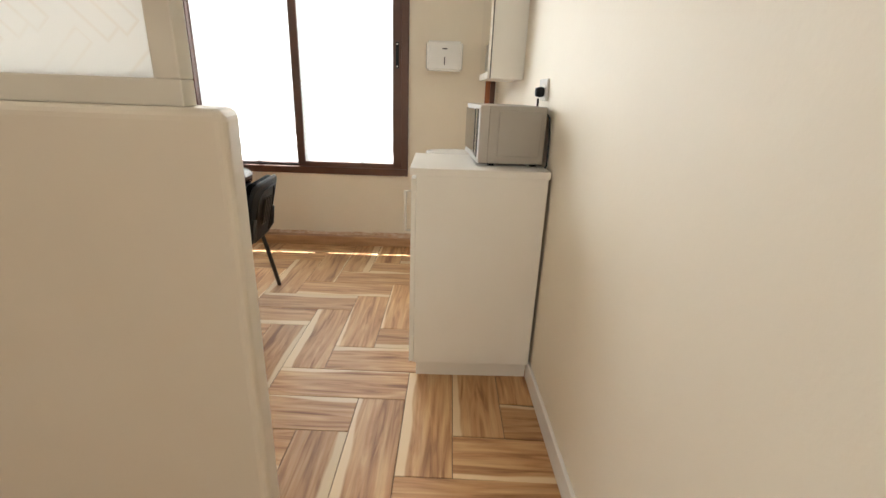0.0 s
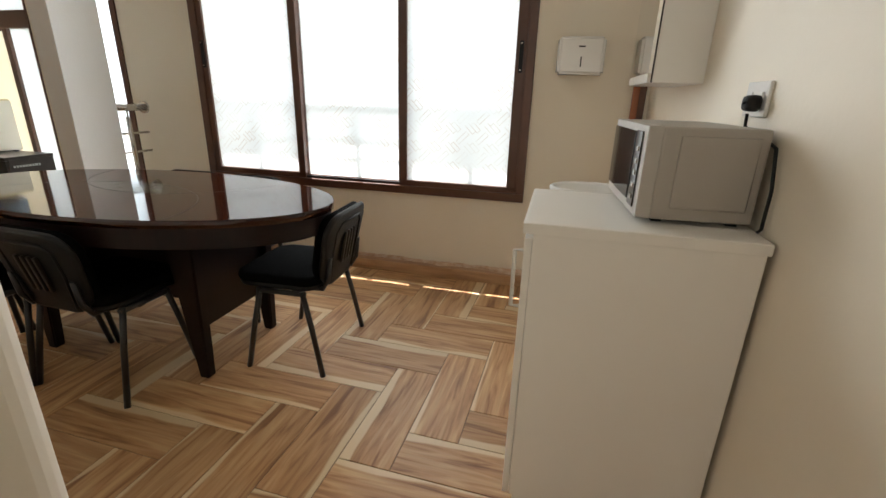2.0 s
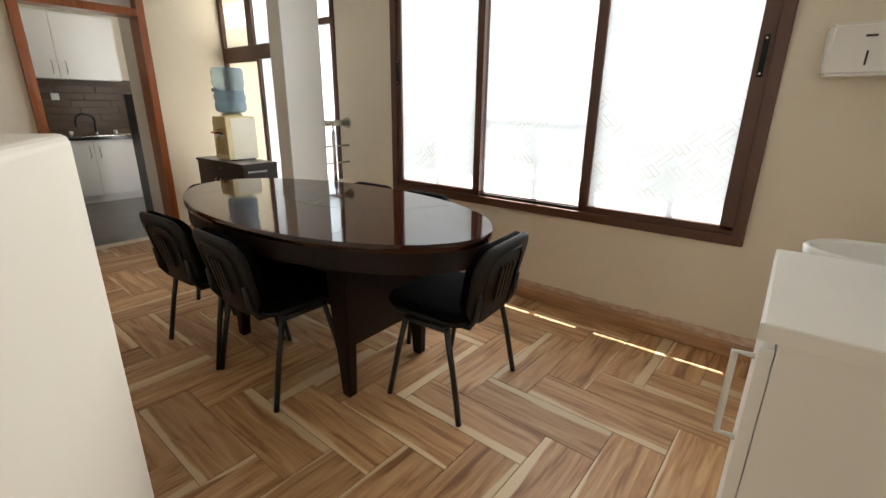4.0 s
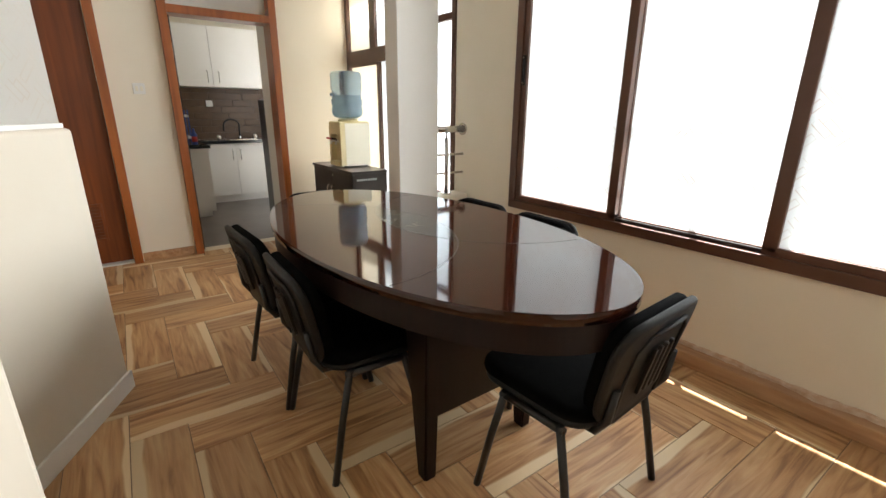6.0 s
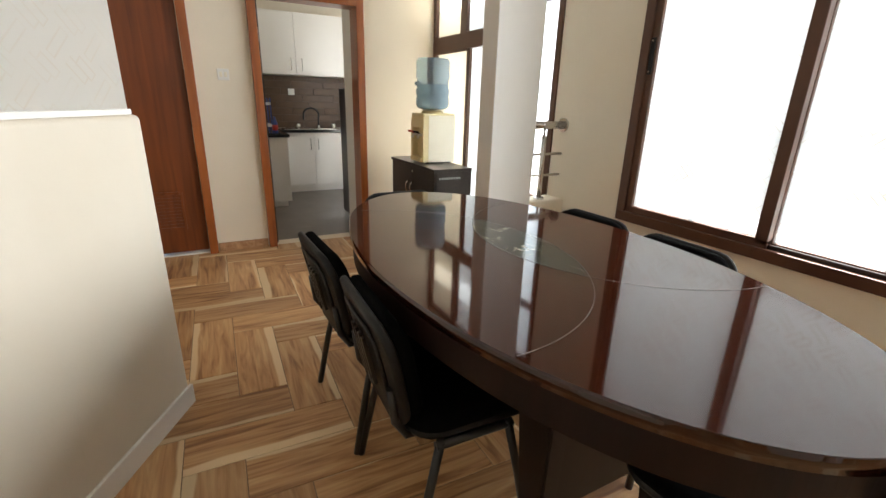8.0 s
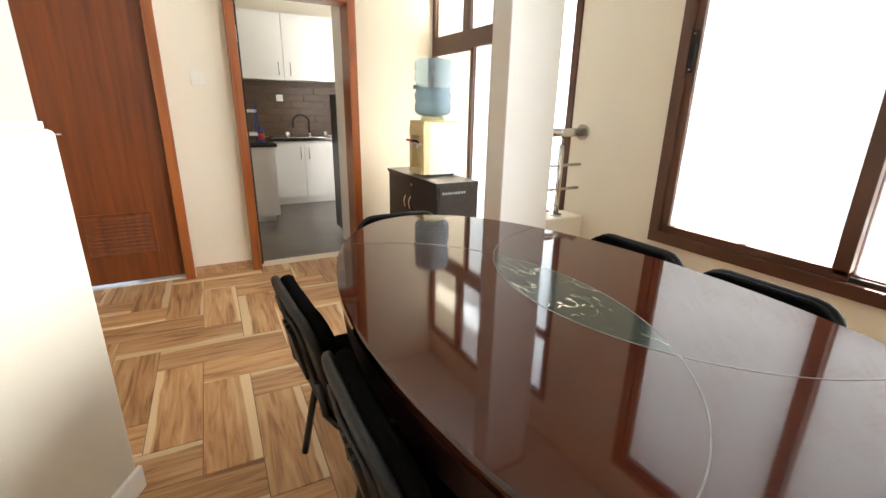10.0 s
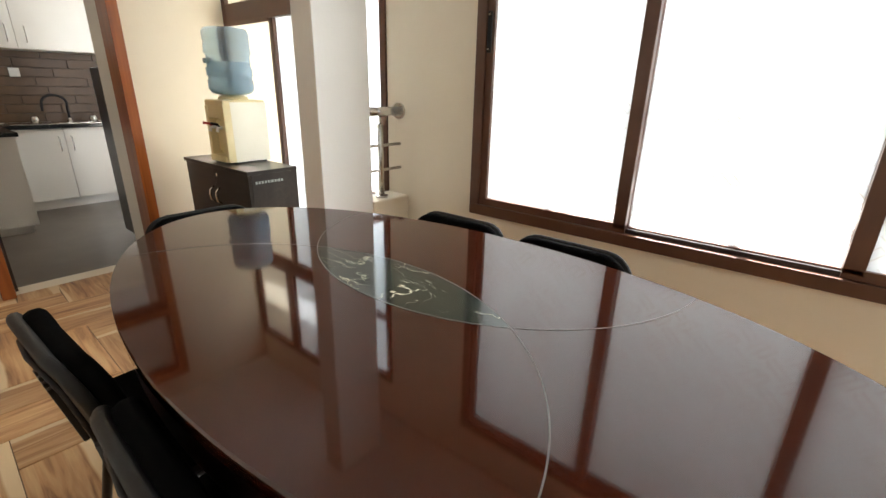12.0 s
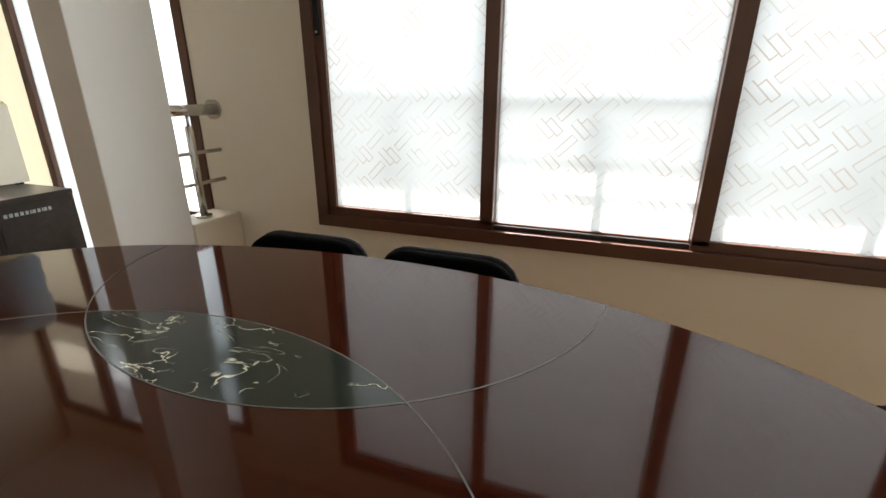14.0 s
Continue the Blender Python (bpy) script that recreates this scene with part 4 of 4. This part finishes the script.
for i, (tx, m_) in enumerate(((ax0 + 0.07, REDPL), (ax1 - 0.07, BLACKPL))):
    tp = part("tap", T([(tx, ay0 + 0.05, 0.965), (tx, ay0 - 0.01, 0.965), (tx, ay0 - 0.015, 0.94)], 0.011, 10), WHITEPL, wd)
    part("lever", T([(tx, ay0 - 0.005, 0.97), (tx, ay0 - 0.012, 0.985), (tx, ay0 - 0.05, 0.992)], 0.008, 8), m_, tp, "coloured tap lever")
for fx in (ax0 + 0.03, ax1 - 0.03):
    for fy in (ay0 + 0.05, ay1 - 0.03):
        part("foot", B(fx - 0.012, fy - 0.012, 0.752, fx + 0.012, fy + 0.012, 0.763), BLACKPL, wd)
bc = ((ax0 + ax1) / 2, 4.025)
part("collar", lathe(bmesh.new(), [(0.085, 1.122), (0.085, 1.14), (0.06, 1.15)], *bc), CREAMPL, wd)
wb = thing("water_bottle", "upturned blue translucent water bottle, partly full, on the cooler", "water bottle")
R = 0.128
part("shell", lathe(bmesh.new(), [(0.03, 1.15), (0.075, 1.152), (0.112, 1.163), (R, 1.185), (R, 1.235), (R - 0.007, 1.243), (R - 0.007, 1.252), (R, 1.26), (R + 0.002, 1.30), (R - 0.007, 1.31), (R - 0.007, 1.375), (R + 0.002, 1.385), (R, 1.43), (R - 0.006, 1.44), (R, 1.452), (R, 1.495), (R - 0.012, 1.517), (R - 0.03, 1.52)], *bc, 40), BOTTLE, wb)
part("water", lathe(bmesh.new(), [(0.06, 1.165), (R - 0.014, 1.19), (R - 0.014, 1.335), (R - 0.016, 1.336)], *bc, 32), WATER, wb)
part("grip", B(bc[0] - 0.05, bc[1] - R - 0.004, 1.325, bc[0] + 0.05, bc[1] - R + 0.02, 1.355, bevel=0.01), BOTTLE, wb, "moulded bottle grip")

# ---------- stair railing ----------
rl = thing("stair_railing", "brushed steel railing between the column and the window wall", "railing")
rx = -3.315
part("handrail", T([(rx, 4.28, 1.087), (rx, YN - 0.002, 1.087)], 0.025, 16), STEEL, rl)
part("flange", T([(rx, YN - 0.016, 1.087), (rx, YN - 0.001, 1.087)], 0.045, 20), STEEL, rl, "round wall flange")
for z in (0.90, 0.76):
    part("rail", T([(rx, 4.28, z), (rx, YN - 0.001, z)], 0.009, 10), STEEL, rl)
part("post", T([(rx, 4.40, 0.6), (rx, 4.40, 1.02)], 0.017, 12), STEEL, rl)
part("neck", T([(rx, 4.40, 1.02), (rx, 4.40, 1.065)], 0.007, 10), STEEL, rl)
part("foot_plate", T([(rx, 4.40, 0.6), (rx, 4.40, 0.612)], 0.036, 16), STEEL, rl)

# ---------- wash corner ----------
cu = thing("washbasin_cabinet", "white laminate cabinet with recessed plinth under the microwave", "cabinet")
cx0, cx1, cy0, cy1 = -0.222, 0.305, 2.672, 3.12
part("body", B(cx0 + 0.02, cy0, 0.092, cx1, cy1, 0.918, bevel=0.002), WHITELAM, cu)
part("plinth", B(cx0 + 0.03, cy0 + 0.045, 0, cx1, cy1, 0.092), WHITELAM, cu)
dr = part("door", B(cx0, cy0 + 0.001, 0.095, cx0 + 0.019, cy1 - 0.002, 0.905, bevel=0.002), WHITELAM, cu)
part("handle", T([(cx0, 2.80, 0.83), (cx0 - 0.03, 2.80, 0.83), (cx0 - 0.03, 2.80, 0.66), (cx0, 2.80, 0.66)], 0.006, 8), ALUFRAME, dr, "square bar handle")
ct = thing("countertop", "white laminate countertop with a slightly worn front edge", "countertop")
part("slab", B(cx0 - 0.004, cy0 - 0.004, 0.918, cx1 + 0.006, cy1 + 0.004, 0.946, bevel=0.003), WHITELAM, ct)
part("edge_band", B(cx0 - 0.003, cy0 - 0.0055, 0.919, cx1 + 0.005, cy0 - 0.0035, 0.944), WHITELAM, ct, "worn white front edge strip")
part("edge_band", B(cx0 - 0.0055, cy0 - 0.003, 0.919, cx0 - 0.0035, cy1 + 0.003, 0.944), WHITELAM, ct, "worn white side edge strip")
bs = thing("washbasin", "white oval ceramic washbasin beyond the countertop", "washbasin")
bm = bmesh.new()
prof = [(0.10, 0.79), (0.17, 0.84), (0.21, 0.92), (0.215, 0.948), (0.205, 0.953), (0.19, 0.945), (0.15, 0.87), (0.05, 0.83)]
lathe(bm, prof, 0, 0, 40)
for v in bm.verts:
    v.co.x = v.co.x * 0.7 - 0.03
    v.co.y = v.co.y * 0.5 + 3.235
    v.co.z -= 0.008
part("bowl", bm, WHITEPL, bs)
part("pedestal", lathe(bmesh.new(), [(0.10, 0), (0.085, 0.05), (0.075, 0.5), (0.09, 0.8)], 0.05, 3.24, 24), WHITEPL, bs)
wt2 = thing("basin_tap", "short chrome basin tap with white top", "tap")
part("body", T([(0.24, 3.30, 0.93), (0.24, 3.30, 1.08), (0.22, 3.30, 1.11), (0.12, 3.30, 1.12)], 0.018, 12), CHROME, wt2)
part("lever", B(0.16, 3.28, 1.125, 0.27, 3.32, 1.145, bevel=0.006), WHITEPL, wt2)

mwv = thing("microwave_oven", "silver microwave oven with a black glass door on the countertop", "microwave", pose(0.035, 2.765, 0.957, 0, 0, 3.5))
W, D, Hh = 0.265, 0.405, 0.222
part("casing", B(0.035, 0, 0, W, D, Hh, bevel=0.006), SILVER, mwv, "silver painted steel casing")
part("side_panel", B(0.075, -0.004, 0.03, W - 0.02, 0.001, Hh - 0.02, bevel=0.0035, seg=3), SILVER, mwv, "raised side panel")
part("front_frame", B(0.0, -0.001, 0.002, 0.036, D + 0.001, Hh, bevel=0.004), SILVERPL, mwv)
part("door", B(-0.006, 0.10, 0.03, 0.002, D - 0.02, Hh - 0.018, bevel=0.002), BLACKGLASS, mwv, "dark glass door")
part("control_panel", B(-0.004, 0.035, 0.02, 0.002, 0.096, Hh - 0.015, bevel=0.002), BLACKGLASS, mwv)
for k in range(5):
    part("button", B(-0.0065, 0.05, 0.038 + 0.03 * k, -0.003, 0.068, 0.05 + 0.03 * k, bevel=0.001), CHROME, mwv)
for fx in (0.06, W - 0.03):
    for fy in (0.04, D - 0.04):
        part("foot", B(fx - 0.012, fy - 0.012, -0.011, fx + 0.012, fy + 0.012, 0.001), BLACKPL, mwv)

mc = thing("mirror_cabinet", "white wall cabinet with a mirrored door above the washbasin", "mirror cabinet")
part("body", B(0.145, 3.50, 1.30, XE - 0.001, 3.99, 2.05, bevel=0.002), WHITELAM, mc)
part("mirror_door", B(0.128, 3.50, 1.335, 0.143, 3.99, 2.05), MIRROR, mc, "mirrored door")
part("edge", B(0.1395, 3.497, 1.30, 0.1445, 3.4995, 2.05), DARKALU, mc, "dark mirror edge")
part("lower_trim", B(0.128, 3.50, 1.30, 0.143, 3.99, 1.333), ALUFRAME, mc)

pd = thing("paper_towel_dispenser", "white plastic paper towel dispenser on the wall", "dispenser")
bm = B(-0.228, 4.44, 1.372, 0.045, YN - 0.001, 1.572)
for v in bm.verts:
    if v.co.y < 4.5:
        v.co.x += 0.012 * (1 if v.co.x < 0 else -1)
        v.co.y += 0.012 if v.co.z > 1.5 else 0
bmesh.ops.bevel(bm, geom=bm.edges[:], offset=0.014, segments=3, affect="EDGES")
part("cover", bm, WHITEPL, pd)
part("slot", B(-0.094, 4.4415, 1.41, -0.087, 4.449, 1.465, bevel=0.0015), BLACKPL, pd, "dark level slot")
part("mark", B(-0.108, 4.447, 1.515, -0.072, 4.4525, 1.523), DARKALU, pd, "small dark mark")

# one brown upright in two strips; the left one's redder colour stands for light
tr = structure("trim", B(0.225, YN - 0.03, 0, 0.262, YN, 2.1, bevel=0.003), FRAMEWOOD, "lit part of the brown upright beside the basin, light in its redder colour", "trim")
structure("trim", B(0.264, YN - 0.015, 0, 0.30, YN, 2.1, bevel=0.003), ALU, "dark brown upright beside the basin", "trim")


def light_switch(at):
    s = thing("light_switch", "white square light switch on the cream wall", "switch", at)
    part("plate", B(-0.04, -0.01, -0.04, 0.04, 0, 0.04, bevel=0.004), WHITEPL, s)
    for k in (-1, 1):
        part("rocker", B(k * 0.016 - 0.009, -0.015, -0.018, k * 0.016 + 0.009, -0.009, 0.018, bevel=0.002), IVORYPL, s)


def socket(at):
    s = thing("wall_socket", "white double socket on the cream wall with a black plug", "socket", at)
    part("plate", B(-0.07, -0.01, -0.043, 0.07, 0, 0.043, bevel=0.004), WHITEPL, s)
    for k in (-1, 1):
        part("rocker", B(k * 0.033 - 0.012, -0.014, -0.018, k * 0.033 + 0.012, -0.009, 0.018, bevel=0.002), WHITEPL, s)
    return s


socket(pose(XE - 0.0005, 2.965, 1.245, 0, 0, 270))
light_switch(pose(XW + 0.0005, 2.609, 1.362, 0, 0, 90))
pg = thing("power_plug", "black plug and cable running down behind the microwave", "plug")
part("plug", cushion(0.04, 0.046, 0.012, 0, 0.034, 0.005), BLACKPL, pg, smooth=True).matrix_basis = pose(XE - 0.0145, 2.925, 1.235, 0, -90, 0)
part("cable", T([(XE - 0.035, 2.925, 1.21), (XE - 0.035, 2.92, 1.18), (XE - 0.03, 2.90, 1.17), (XE - 0.02, 2.86, 1.165), (XE - 0.014, 2.77, 1.14), (XE - 0.012, 2.745, 1.05), (XE - 0.014, 2.74, 0.96), (XE - 0.016, 2.75, 0.951)], 0.004, 8), BLACKPL, pg)

# ---------- splashback and floor tiles, last ----------
row_h, tile_w = 0.0845, 0.42
tm = mesh_of("splash_tile", B(0, 0.003, 0.003, 0.012, tile_w - 0.003, row_h - 0.003, bevel=0.002, seg=1), KBRICK)
for r_ in range(8):
    for c_ in range(5):
        t_ = new("tile", tm)
        t_.parent = splash
        t_.matrix_basis = pose(KX0 + 0.006, 2.42 + c_ * tile_w + (0.0, 0.15, 0.28, 0.08)[r_ % 4], 0.822 + r_ * row_h)

U = 0.1963
GRID = pose(-0.4403, 1.9486, 0, 0, 0, math.degrees(math.atan2(-0.00573, 0.19633)))


def floor_tile(i0, j0, along_x):
    L_, S_ = 3 * U, U
    cx, cy = (i0 + (1.5 if along_x else 0.5)) * U, (j0 + (0.5 if along_x else 1.5)) * U
    m = GRID @ pose(cx, cy, 0, 0, 0, 0 if along_x else 90)
    if random.random() < 0.5:
        m = m @ pose(0, 0, 0, 0, 0, 180)
    c = m.translation
    if not (XW - 0.29 < c.x < XE + 0.29 and YS - 0.292 < c.y < YN + 0.292):
        return
    g = 0.0016
    inv = m.inverted()
    bm = bmesh.new()
    hx, hy, bv = L_ / 2 - g, S_ / 2 - g, 0.0012
    rings = []
    for dx, z in ((0, -0.003), (0, -bv), (bv, 0.0)):
        ring_ = []
        for sx, sy in ((-1, -1), (1, -1), (1, 1), (-1, 1)):
            p = m @ Vector((sx * (hx - dx), sy * (hy - dx), z))
            p.x, p.y = min(max(p.x, XW - 0.004), XE - 0.002), min(max(p.y, YS + 0.002), YN - 0.002)
            ring_.append(bm.verts.new(inv @ p))
        rings.append(ring_)
    for a, b in zip(rings, rings[1:]):
        for k in range(4):
            bm.faces.new((a[k], a[(k + 1) % 4], b[(k + 1) % 4], b[k]))
    bm.faces.new(rings[-1])
    me = bpy.data.meshes.new("tile")
    bm.to_mesh(me)
    bm.free()
    me.materials.append(TILE)
    ob = new("tile", me)
    ob.parent = floor_slab
    ob.matrix_basis = m


for k in range(-16, 18):
    for s_ in range(-6, 7):
        floor_tile(k + 6 * s_, k, False)
        floor_tile(k - 2 + 6 * s_, k + 3, True)
